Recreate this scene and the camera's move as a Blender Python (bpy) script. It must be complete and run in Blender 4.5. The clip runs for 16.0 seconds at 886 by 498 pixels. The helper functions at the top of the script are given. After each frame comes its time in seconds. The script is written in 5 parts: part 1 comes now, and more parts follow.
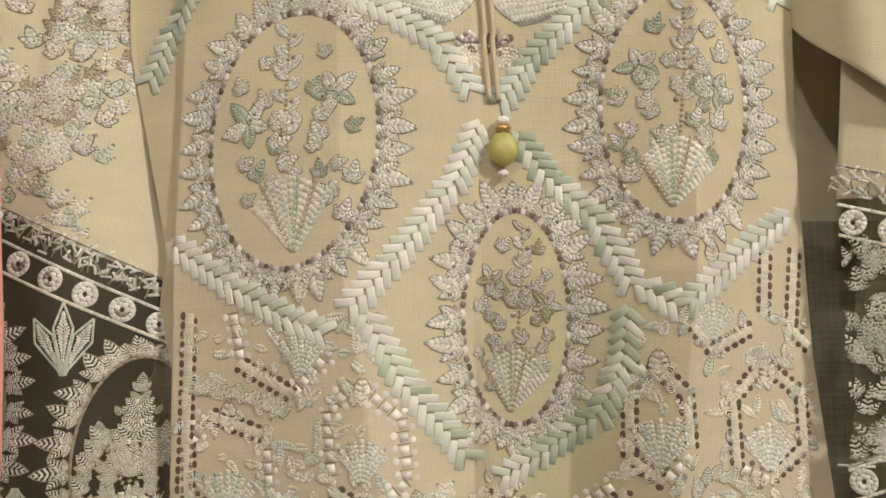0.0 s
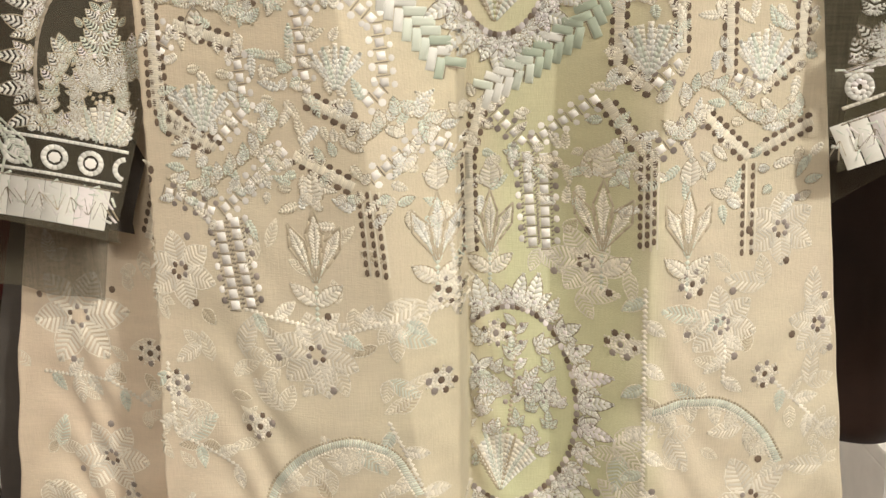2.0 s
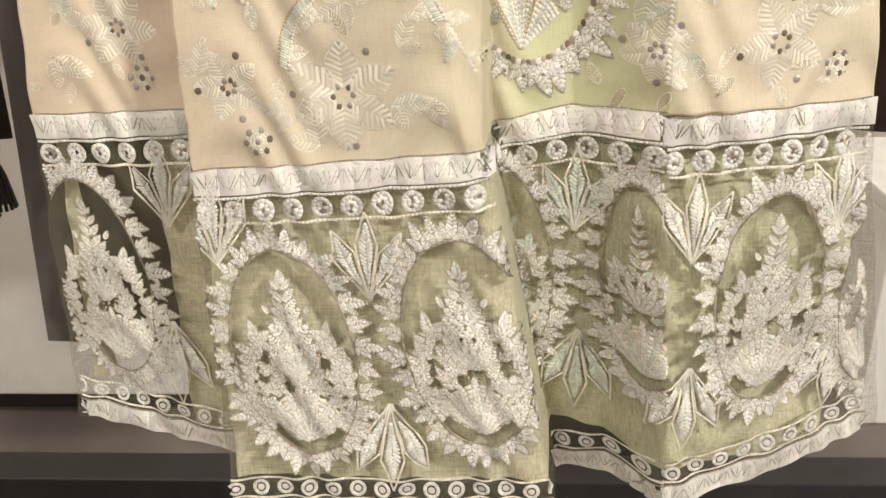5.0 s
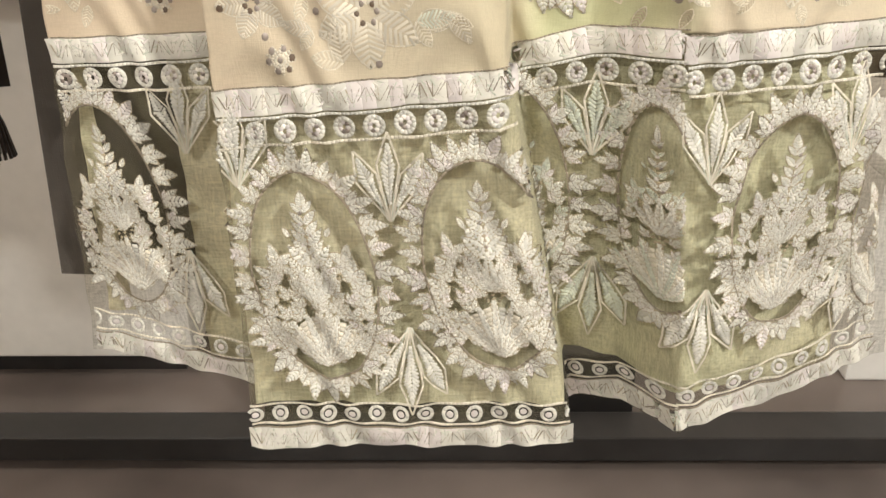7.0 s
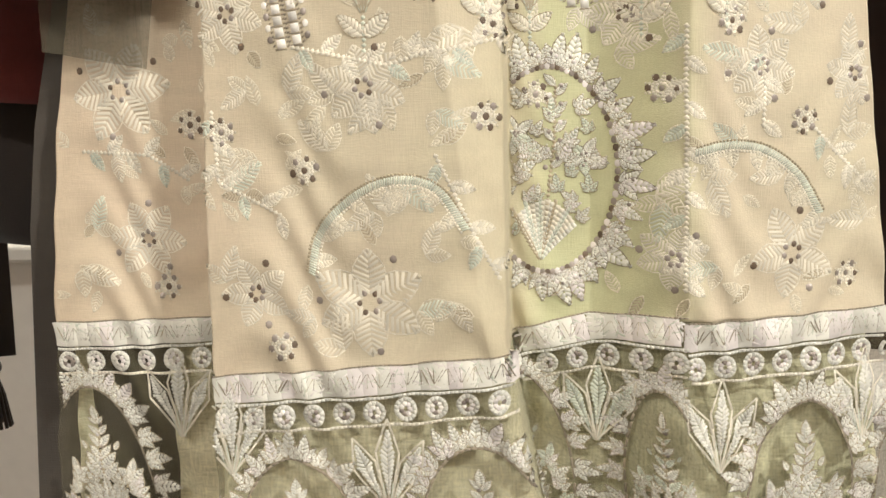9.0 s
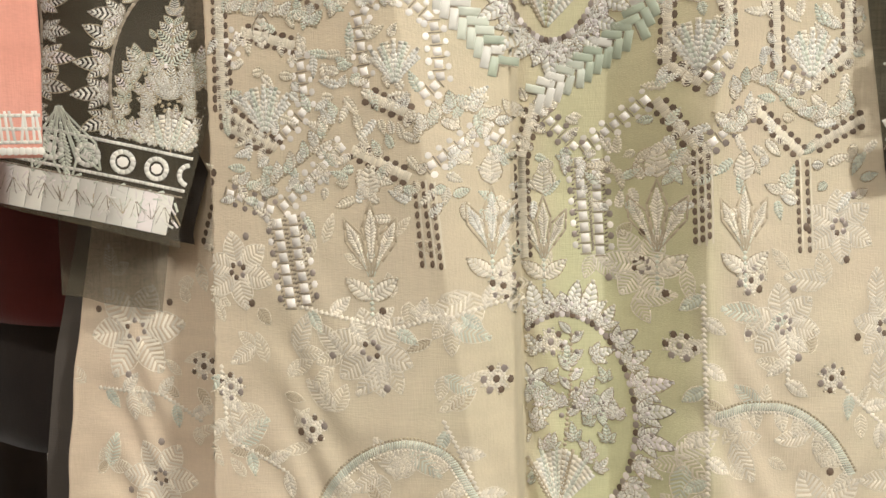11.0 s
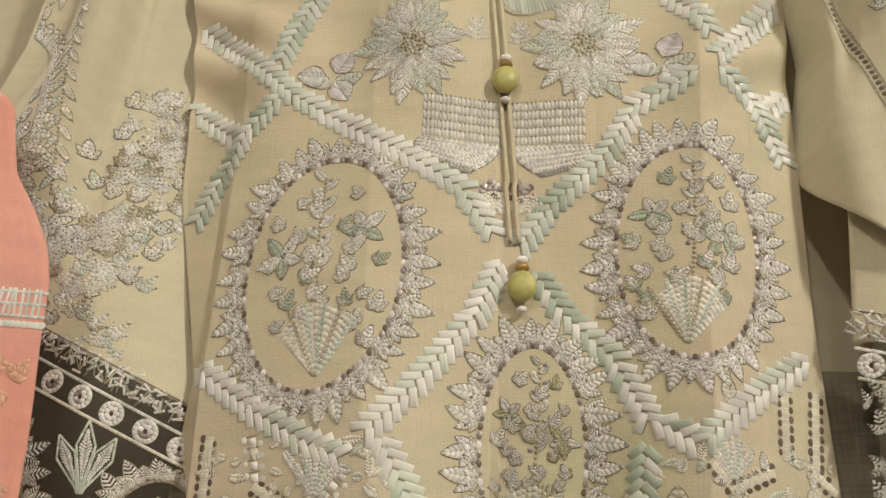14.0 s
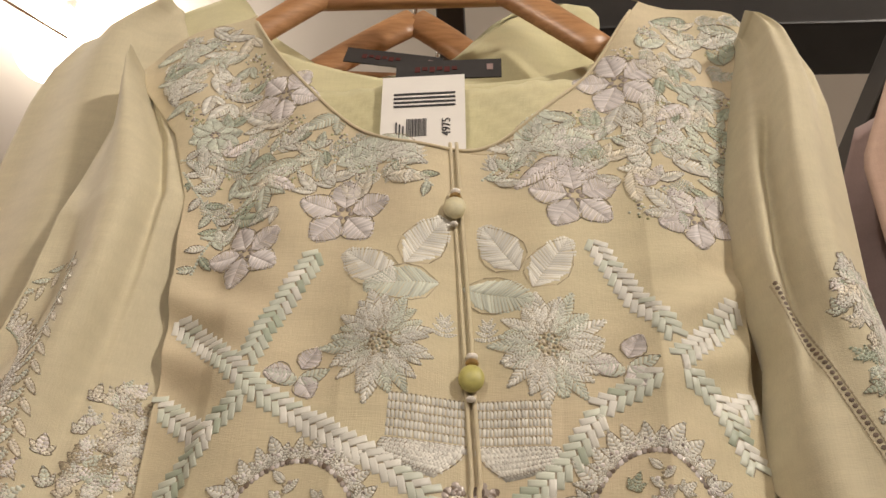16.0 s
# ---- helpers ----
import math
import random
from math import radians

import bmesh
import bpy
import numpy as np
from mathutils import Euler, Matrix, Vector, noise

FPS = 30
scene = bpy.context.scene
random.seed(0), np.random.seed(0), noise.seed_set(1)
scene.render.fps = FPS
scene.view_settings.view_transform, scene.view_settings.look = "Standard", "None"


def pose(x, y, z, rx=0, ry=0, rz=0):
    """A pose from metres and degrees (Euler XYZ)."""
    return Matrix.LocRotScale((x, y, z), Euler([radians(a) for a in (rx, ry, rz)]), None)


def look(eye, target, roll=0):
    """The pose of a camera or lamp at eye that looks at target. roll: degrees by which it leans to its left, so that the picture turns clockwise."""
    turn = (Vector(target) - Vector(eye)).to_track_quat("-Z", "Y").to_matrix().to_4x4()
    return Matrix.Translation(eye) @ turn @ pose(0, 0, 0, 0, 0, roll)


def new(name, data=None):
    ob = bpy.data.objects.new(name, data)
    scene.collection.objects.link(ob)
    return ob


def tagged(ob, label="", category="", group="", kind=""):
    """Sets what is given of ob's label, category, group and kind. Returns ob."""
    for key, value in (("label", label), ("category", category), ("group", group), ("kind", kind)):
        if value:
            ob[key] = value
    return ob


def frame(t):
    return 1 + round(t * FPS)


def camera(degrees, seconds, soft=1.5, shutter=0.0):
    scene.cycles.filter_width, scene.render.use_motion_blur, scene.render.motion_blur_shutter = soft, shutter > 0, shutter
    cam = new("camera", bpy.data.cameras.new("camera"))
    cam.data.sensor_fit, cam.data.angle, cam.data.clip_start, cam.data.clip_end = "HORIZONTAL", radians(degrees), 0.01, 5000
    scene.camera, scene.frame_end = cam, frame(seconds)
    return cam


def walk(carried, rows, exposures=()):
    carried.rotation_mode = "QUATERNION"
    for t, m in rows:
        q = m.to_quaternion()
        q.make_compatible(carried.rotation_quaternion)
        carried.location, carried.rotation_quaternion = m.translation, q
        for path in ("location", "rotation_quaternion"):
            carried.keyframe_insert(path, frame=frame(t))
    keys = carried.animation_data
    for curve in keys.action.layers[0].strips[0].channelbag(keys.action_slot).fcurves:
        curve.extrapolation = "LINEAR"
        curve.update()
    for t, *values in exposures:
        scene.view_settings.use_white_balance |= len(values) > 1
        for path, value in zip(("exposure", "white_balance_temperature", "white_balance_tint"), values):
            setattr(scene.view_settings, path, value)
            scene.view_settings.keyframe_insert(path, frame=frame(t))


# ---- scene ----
cam = camera(52.0, 16.0)
EXPO = -0.5
PATH = [
    (0, (-0.006, -0.445, 1.274), (-0.073, 1.547, 1.444), -0.3),
    (0.5, (-0.005, -0.441, 1.257), (-0.073, 1.555, 1.346), -0.4),
    (1, (-0.001, -0.437, 1.243), (-0.079, 1.559, 1.148), -0.5),
    (1.5, (0.002, -0.428, 1.242), (-0.077, 1.538, 0.886), -0.5),
    (2, (0.005, -0.427, 1.229), (-0.077, 1.514, 0.753), -0.8),
    (2.5, (0.004, -0.425, 1.216), (-0.077, 1.507, 0.705), -0.8),
    (3, (0.004, -0.425, 1.189), (-0.082, 1.498, 0.646), -0.9),
    (3.5, (0.004, -0.43, 1.16), (-0.084, 1.476, 0.559), -1.1),
    (4, (0.004, -0.434, 1.139), (-0.083, 1.457, 0.494), -1.3),
    (4.5, (0.0, -0.444, 1.113), (-0.093, 1.42, 0.395), -1.6),
    (5, (-0.003, -0.455, 1.084), (-0.1, 1.369, 0.269), -1.5),
    (5.2, (-0.004, -0.456, 1.08), (-0.108, 1.321, 0.168), -1.6),
    (5.7, (-0.008, -0.463, 1.063), (-0.11, 1.268, 0.067), -1.6),
    (6.2, (-0.014, -0.468, 1.057), (-0.102, 1.264, 0.06), -1.5),
    (6.7, (-0.021, -0.47, 1.058), (-0.09, 1.298, 0.125), -1.3),
    (7.3, (-0.023, -0.469, 1.063), (-0.083, 1.366, 0.269), -1.2),
    (7.5, (-0.021, -0.467, 1.065), (-0.09, 1.39, 0.326), -1.4),
    (8, (-0.022, -0.465, 1.069), (-0.084, 1.442, 0.469), -1.3),
    (8.5, (-0.023, -0.463, 1.075), (-0.08, 1.474, 0.58), -1.3),
    (8.7, (-0.023, -0.464, 1.07), (-0.079, 1.492, 0.656), -1.1),
    (9.4, (-0.017, -0.456, 1.091), (-0.102, 1.517, 0.777), -1.3),
    (10.1, (-0.006, -0.443, 1.13), (-0.15, 1.531, 0.838), -1.5),
    (10.8, (0.001, -0.438, 1.159), (-0.175, 1.544, 0.954), -1.3),
    (11, (0.0, -0.441, 1.161), (-0.178, 1.544, 0.994), -1.3),
    (11.5, (0.002, -0.443, 1.172), (-0.172, 1.549, 1.137), -0.8),
    (12, (0.005, -0.444, 1.186), (-0.18, 1.546, 1.248), -0.6),
    (12.5, (0.008, -0.443, 1.194), (-0.194, 1.538, 1.38), -0.2),
    (13, (0.009, -0.443, 1.207), (-0.186, 1.52, 1.541), 0.6),
    (13.5, (0.01, -0.443, 1.212), (-0.183, 1.475, 1.743), 1.5),
    (14, (0.009, -0.449, 1.22), (-0.165, 1.426, 1.896), 2.2),
    (14.5, (0.014, -0.451, 1.227), (-0.161, 1.37, 2.033), 2.6),
    (15, (0.02, -0.449, 1.229), (-0.149, 1.297, 2.19), 2.7),
    (15.5, (0.022, -0.451, 1.238), (-0.146, 1.201, 2.352), 3.1),
    (16, (0.023, -0.453, 1.242), (-0.133, 1.157, 2.419), 3.0),
]
walk(cam, [(t, look(eye, target, roll)) for t, eye, target, roll in PATH],
     [(0.0, EXPO - 0.26, 6400, 9.0), (1.5, EXPO + 0.20, 6200, 8.0), (3.0, EXPO + 0.17, 6150, 9.0), (5.0, EXPO + 0.44, 6100, 9.5), (8.5, EXPO + 0.38, 6150, 6.5), (11.0, EXPO + 0.16, 6050, 8.0),
      (12.3, EXPO + 0.0, 6050, 8.0), (13.0, EXPO - 0.24, 6250, 7.0), (14.5, EXPO - 0.36, 6450, 8.0), (16.0, EXPO - 0.41, 6650, 13.0)])

# ---- light: a shop with a globe lamp, and added warm ceiling lamps out of view ----
world = bpy.data.worlds.new("world")
scene.world = world
world.use_nodes = True
world.node_tree.nodes["Background"].inputs[0].default_value = (1.0, 0.93, 0.84, 1)
world.node_tree.nodes["Background"].inputs[1].default_value = 0.13


def added_lamp_light(x, y, z, size, watts, target, colour=(1.0, 0.93, 0.83)):
    data = bpy.data.lights.new("added_lamp_light", "AREA")
    data.shape, data.size, data.energy, data.color = "DISK", size, watts, colour
    ob = new("added_lamp_light", data)
    ob.matrix_world = look((x, y, z), target)
    return ob


# added, never in view: key from the right, fills, last one brightens the counter
LAMPS = [(1.7, -1.65, 0.22, 122), (-0.75, -2.5, 0.2, 50), (0.0, -2.9, 0.3, 16), (1.3, 0.5, 0.2, 10), (-1.55, 0.30, 0.2, 27)]
for lx, ly, ls, lw in LAMPS:
    added_lamp_light(lx, ly, 2.83, ls, lw, (0, 0, 1.2) if ly < 0 else (lx * 0.9, ly + 0.4, 0))


globe = bpy.data.lights.new("globe_light", "POINT")
globe.energy, globe.color, globe.shadow_soft_size = 20, (1.0, 0.9, 0.78), 0.085
GLOBE_AT = (-0.99, 0.84, 2.74)
new("globe_light", globe).location = GLOBE_AT


# ---- materials ----
class Nodes:
    def __init__(self, name):
        self.mat = bpy.data.materials.new(name)
        self.mat.use_nodes = True
        self.tree = self.mat.node_tree
        self.bsdf = self.tree.nodes["Principled BSDF"]
        self.out = self.tree.nodes["Material Output"]

    def add(self, kind, **sets):
        n = self.tree.nodes.new(kind)
        for k, v in sets.items():
            n.inputs[k.replace("_", " ")].default_value = v
        return n

    def link(self, a, b):
        self.tree.links.new(a, b)

    def noise(self, scale, detail=3.0, rough=0.55, stretch=(1, 1, 1)):
        co, mp = self.add("ShaderNodeTexCoord"), self.add("ShaderNodeMapping")
        mp.inputs["Scale"].default_value = stretch
        n = self.add("ShaderNodeTexNoise", Scale=scale, Detail=detail, Roughness=rough)
        self.link(co.outputs["Object"], mp.inputs[0])
        self.link(mp.outputs[0], n.inputs["Vector"])
        return n.outputs["Fac"]

    def ramp(self, fac, stops):
        r = self.add("ShaderNodeValToRGB")
        r.color_ramp.elements[0].position, r.color_ramp.elements[0].color = stops[0][0], (*stops[0][1], 1)
        r.color_ramp.elements[1].position, r.color_ramp.elements[1].color = stops[-1][0], (*stops[-1][1], 1)
        for p, c in stops[1:-1]:
            r.color_ramp.elements.new(p).color = (*c, 1)
        self.link(fac, r.inputs[0])
        return r.outputs[0]

    def mix(self, fac, a, b, how="MIX"):
        m = self.add("ShaderNodeMixRGB")
        m.blend_type = how
        for sock, v in zip(m.inputs, (fac, a, b)):
            if hasattr(v, "links"):
                self.link(v, sock)
            else:
                sock.default_value = v if isinstance(v, float) else (*v, 1)
        return m.outputs[0]

    def bump(self, height, strength, distance):
        b = self.add("ShaderNodeBump", Strength=strength, Distance=distance)
        self.link(height, b.inputs["Height"])
        self.link(b.outputs[0], self.bsdf.inputs["Normal"])


def plain(name, colour, rough=0.6, metal=0.0, spread=0.12, scale=14.0, bump=0.0):
    n = Nodes(name)
    dark, light = [c * (1 - spread) for c in colour], [min(1, c * (1 + spread)) for c in colour]
    n.link(n.ramp(n.noise(scale), [(0.3, dark), (0.7, light)]), n.bsdf.inputs["Base Color"])
    n.bsdf.inputs["Roughness"].default_value, n.bsdf.inputs["Metallic"].default_value = rough, metal
    if bump:
        n.bump(n.noise(scale * 9), bump, 0.002)
    return n.mat


def cloth(name, low, high, weave=1400.0, rough=0.75, sheer=0.0, slub=0.3, fold_light=False):
    """Woven cloth: broad dye shifts, fine crossed threads, faint slubs. sheer: the part of light that passes."""
    n = Nodes(name)
    broad = n.noise(5.5, 3)
    colour = n.ramp(broad, [(0.36, low), (0.64, high)])
    if fold_light:  # greenish light on the recessed fold, put into the colour; fades out towards the chest
        co, sep, grad = n.add("ShaderNodeTexCoord"), n.add("ShaderNodeSeparateXYZ"), n.add("ShaderNodeMapRange")
        n.link(co.outputs["Object"], sep.inputs[0])
        n.link(sep.outputs[0], grad.inputs[0])
        grad.inputs[1].default_value, grad.inputs[2].default_value = -0.26, 0.24
        tint = n.ramp(grad.outputs[0], [(0.0, (1.03, 0.98, 0.96)), (0.40, (1.0, 1.0, 0.99)), (0.515, (1.0, 1.02, 0.96)), (0.56, (0.90, 1.04, 0.84)), (0.67, (0.92, 1.04, 0.86)), (0.72, (1.0, 1.0, 0.99)), (1.0, (1.0, 1.0, 0.98))])
        deep = n.add("ShaderNodeMapRange")
        n.link(sep.outputs[2], deep.inputs[0])
        deep.inputs[1].default_value, deep.inputs[2].default_value = 1.42, 1.12
        colour = n.mix(1.0, colour, n.mix(deep.outputs[0], (1.0, 0.995, 0.90), tint), "MULTIPLY")
    warp, weft = n.noise(weave, 1, 0.5, (1, 1, 0.06)), n.noise(weave, 1, 0.5, (0.06, 1, 1))
    threads = n.mix(0.5, warp, weft)
    tone = n.ramp(threads, [(0.35, (0.945, 0.945, 0.945)), (0.65, (1.02, 1.02, 1.02))])
    slubs = n.ramp(n.noise(60, 3, 0.6, (0.2, 1, 1.6)), [(0.35, (1 - 0.16 * slub,) * 3), (0.7, (1.04,) * 3)])
    colour = n.mix(1.0, n.mix(1.0, colour, tone, "MULTIPLY"), slubs, "MULTIPLY")
    n.link(colour, n.bsdf.inputs["Base Color"])
    n.bsdf.inputs["Roughness"].default_value = rough
    n.bsdf.inputs["Specular IOR Level"].default_value = 0.3
    n.bsdf.inputs["Sheen Weight"].default_value = 0.15
    n.bump(n.mix(0.4, threads, n.noise(45, 4)), 0.3, 0.0012)
    if sheer:
        clear, blend = n.add("ShaderNodeBsdfTransparent"), n.add("ShaderNodeMixShader")
        grid = n.ramp(threads, [(0.3, (sheer * 1.25,) * 3), (0.7, (sheer * 0.75,) * 3)])
        n.link(grid, blend.inputs[0])
        n.link(n.bsdf.outputs[0], blend.inputs[1])
        n.link(clear.outputs[0], blend.inputs[2])
        n.link(blend.outputs[0], n.out.inputs[0])
    return n.mat


def thread(name, colour, rough=0.42, spread=0.2):
    """Silk thread: each stitch a shade of its own, with a soft lustre."""
    n = Nodes(name)
    geo = n.add("ShaderNodeNewGeometry")
    dark, light = [c * (1 - spread) for c in colour], [min(0.95, c * (1 + spread * 0.7)) for c in colour]
    shade = n.ramp(geo.outputs["Random Per Island"], [(0.0, dark), (1.0, light)])
    wide = n.ramp(n.noise(35, 2), [(0.35, (0.86, 0.86, 0.86)), (0.65, (1.05, 1.05, 1.05))])
    each = n.ramp(n.add("ShaderNodeObjectInfo").outputs["Random"], [(0.0, (0.93, 0.93, 0.92)), (1.0, (1.10, 1.10, 1.09))])
    n.link(n.mix(1.0, n.mix(1.0, shade, wide, "MULTIPLY"), each, "MULTIPLY"), n.bsdf.inputs["Base Color"])
    n.bsdf.inputs["Roughness"].default_value = rough
    n.bsdf.inputs["Sheen Weight"].default_value = 0.2
    return n.mat


def shiny(name, colour, rough, metal):
    n = Nodes(name)
    geo = n.add("ShaderNodeNewGeometry")
    n.link(n.ramp(geo.outputs["Random Per Island"], [(0, [c * 0.75 for c in colour]), (1, [min(0.95, c * 1.2) for c in colour])]), n.bsdf.inputs["Base Color"])
    n.bsdf.inputs["Roughness"].default_value, n.bsdf.inputs["Metallic"].default_value = rough, metal
    return n.mat


WHITE, MINT, GREEN, LILAC, CREAM, TAN, SEQUIN, EYELET, PEARL, OUTLINE, OLIVE, GOLD, SOFT, FAINT, CORAL = range(15)
THREADS = [
    thread("white_thread", (0.67, 0.65, 0.585)), thread("mint_thread", (0.56, 0.585, 0.49)), thread("green_thread", (0.39, 0.435, 0.335)),
    thread("lilac_thread", (0.70, 0.645, 0.625)), thread("cream_thread", (0.70, 0.645, 0.535)), thread("tan_thread", (0.40, 0.335, 0.225)),
    shiny("grey_sequin", (0.30, 0.255, 0.225), 0.35, 0.3), shiny("dark_eyelet", (0.13, 0.09, 0.06), 0.5, 0.0),
    shiny("pearl_bead", (0.74, 0.70, 0.64), 0.3, 0.0), thread("outline_thread", (0.27, 0.225, 0.165), 0.6),
    thread("olive_thread", (0.46, 0.45, 0.24)), shiny("gold_bead", (0.45, 0.30, 0.12), 0.3, 0.8),
    thread("soft_beige_thread", (0.66, 0.60, 0.475), 0.45, 0.14), thread("faint_outline_thread", (0.44, 0.37, 0.26), 0.6, 0.12), thread("coral_thread", (0.70, 0.40, 0.26))]
# the front's cotton also carries the painted green light of its recessed fold
COTTON = cloth("cotton_lawn", (0.585, 0.495, 0.372), (0.565, 0.50, 0.366), fold_light=True)
COTTON_SLEEVE = cloth("sleeve_cotton", (0.565, 0.505, 0.35), (0.60, 0.54, 0.375))
LINING = cloth("lining_cotton", (0.72, 0.70, 0.46), (0.78, 0.72, 0.50))
INNER = cloth("inner_cotton", (0.60, 0.56, 0.33), (0.64, 0.59, 0.37))
ORGANZA = cloth("sheer_organza", (0.17, 0.15, 0.085), (0.21, 0.185, 0.11), 900, 0.5, 0.72)
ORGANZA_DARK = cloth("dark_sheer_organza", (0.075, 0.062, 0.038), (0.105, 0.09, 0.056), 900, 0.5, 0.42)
# cloth behind the front layers, with its shade painted in as dark taupe
BACK_SHADE = cloth("shaded_back_cloth", (0.055, 0.046, 0.038), (0.08, 0.068, 0.055))
PINK = cloth("pink_cotton", (0.68, 0.29, 0.21), (0.72, 0.35, 0.27))
DARK_RED = cloth("dark_red_cloth", (0.06, 0.007, 0.006), (0.11, 0.015, 0.011))
BLACK_CLOTH = cloth("black_cloth", (0.012, 0.008, 0.006), (0.03, 0.02, 0.014))
BROWN_CLOTH = cloth("dark_brown_cloth", (0.016, 0.008, 0.005), (0.036, 0.016, 0.009))
MAUVE = cloth("mauve_cloth", (0.28, 0.20, 0.19), (0.36, 0.25, 0.22))
ROSE = cloth("dusty_pink_cloth", (0.50, 0.34, 0.26), (0.56, 0.40, 0.31))
WALL = plain("wall_paint", (0.74, 0.68, 0.61), 0.7, 0, 0.06, 3, 0.1)
CEILING = plain("ceiling_paint", (0.78, 0.74, 0.68), 0.8, 0, 0.04, 3)
FLOOR = plain("polished_floor", (0.13, 0.105, 0.092), 0.24, 0, 0.4, 2.0)
BLACK = plain("black_paint", (0.02, 0.018, 0.017), 0.4, 0, 0.2, 20)
STEEL = plain("chrome_wire", (0.6, 0.58, 0.55), 0.2, 1.0, 0.1, 20)
PAPER = plain("white_card", (0.80, 0.77, 0.72), 0.6, 0, 0.04, 20)
LABEL = plain("black_label", (0.018, 0.015, 0.014), 0.5, 0, 0.2, 60)
INK = plain("ink", (0.03, 0.03, 0.035), 0.6, 0, 0.1, 60)
BUTTON = plain("covered_button", (0.47, 0.43, 0.14), 0.38, 0, 0.15, 160, 0.15)
BUTTON_PALE = plain("pale_covered_button", (0.60, 0.55, 0.36), 0.4, 0, 0.12, 160, 0.15)


def wood():
    n = Nodes("hanger_wood")
    grain = n.noise(30, 4, 0.6, (1, 6, 6))
    n.link(n.ramp(grain, [(0.3, (0.32, 0.15, 0.06)), (0.7, (0.52, 0.28, 0.13))]), n.bsdf.inputs["Base Color"])
    n.bsdf.inputs["Roughness"].default_value = 0.35
    n.bump(grain, 0.2, 0.001)
    return n.mat


WOOD = wood()
LAMP_GLASS = bpy.data.materials.new("lamp_glass")
LAMP_GLASS.use_nodes = True
LAMP_GLASS.node_tree.nodes["Principled BSDF"].inputs["Emission Color"].default_value = (1, 0.9, 0.76, 1)
LAMP_GLASS.node_tree.nodes["Principled BSDF"].inputs["Emission Strength"].default_value = 14


# ---- building helpers ----
def part(name, bm, material, parent, label=""):
    me = bpy.data.meshes.new(name)
    bm.to_mesh(me)
    bm.free()
    for m in material if isinstance(material, list) else [material]:
        me.materials.append(m)
    ob = new(name, me)
    ob.parent = parent
    return tagged(ob, label) if label else ob


def thing(name, at, label, category, group="", kind=""):
    return tagged(new(name), label, category, group, kind) if at is None else tagged(placed(new(name), at), label, category, group, kind)


def placed(ob, at):
    ob.location = at
    return ob


def box(bm, lo, hi, bevel=0.0):
    made = bmesh.ops.create_cube(bm, size=1)["verts"]
    for v in made:
        v.co = Vector([(a + b) / 2 + c * (b - a) for a, b, c in zip(lo, hi, v.co)])
    if bevel:
        edges = list({e for v in made for e in v.link_edges})
        bmesh.ops.bevel(bm, geom=edges, offset=bevel, segments=2, affect="EDGES", profile=0.6)
    return bm


def tube(bm, pts, radius, sides=8, close=True):
    """A round bar along points; radius: one number, or one for each point."""
    pts = [Vector(p) for p in pts]
    rings = []
    for i, p in enumerate(pts):
        d = (pts[min(i + 1, len(pts) - 1)] - pts[max(i - 1, 0)]).normalized()
        a = d.cross(Vector((0.31, 0.77, 0.55))).normalized()
        b = d.cross(a)
        r = float(radius[i] if isinstance(radius, (list, tuple)) else radius)
        rings.append([bm.verts.new(p + r * (a * math.cos(k * math.tau / sides) + b * math.sin(k * math.tau / sides))) for k in range(sides)])
    for one, two in zip(rings, rings[1:]):
        for k in range(sides):
            bm.faces.new((one[k], one[(k + 1) % sides], two[(k + 1) % sides], two[k])).smooth = True
    if close:
        bm.faces.new(rings[0][::-1]), bm.faces.new(rings[-1])
    return bm


def sheet(name, fn, nu, nv, material, parent, label="", thick=0.0):
    """A cloth sheet: fn(u, v) gives x, y, z arrays for u, v from 0 to 1."""
    u, v = np.meshgrid(np.linspace(0, 1, nu + 1), np.linspace(0, 1, nv + 1))
    x, y, z = fn(u.ravel(), v.ravel())
    n = nu + 1
    k = (np.arange(nv)[:, None] * n + np.arange(nu)).ravel()
    co, quads = np.stack([x, y, z], 1), np.stack([k, k + 1, k + 1 + n, k + n], 1)
    if thick:
        back = co.copy()
        back[:, 1] += thick
        rim = np.r_[np.arange(n), (np.arange(1, nv + 1) * n + nu), (nv * n + np.arange(nu))[::-1], (np.arange(1, nv) * n)[::-1]]
        nxt, m = np.roll(rim, -1), len(co)
        quads = np.r_[quads, quads[:, ::-1] + m, np.stack([rim, rim + m, nxt + m, nxt], 1)]
        co = np.r_[co, back]
    me = bpy.data.meshes.new(name)
    me.from_pydata(co.tolist(), [], quads.tolist())
    me.polygons.foreach_set("use_smooth", [True] * len(quads))
    me.materials.append(material)
    ob = new(name, me)
    ob.parent = parent
    return tagged(ob, label) if label else ob


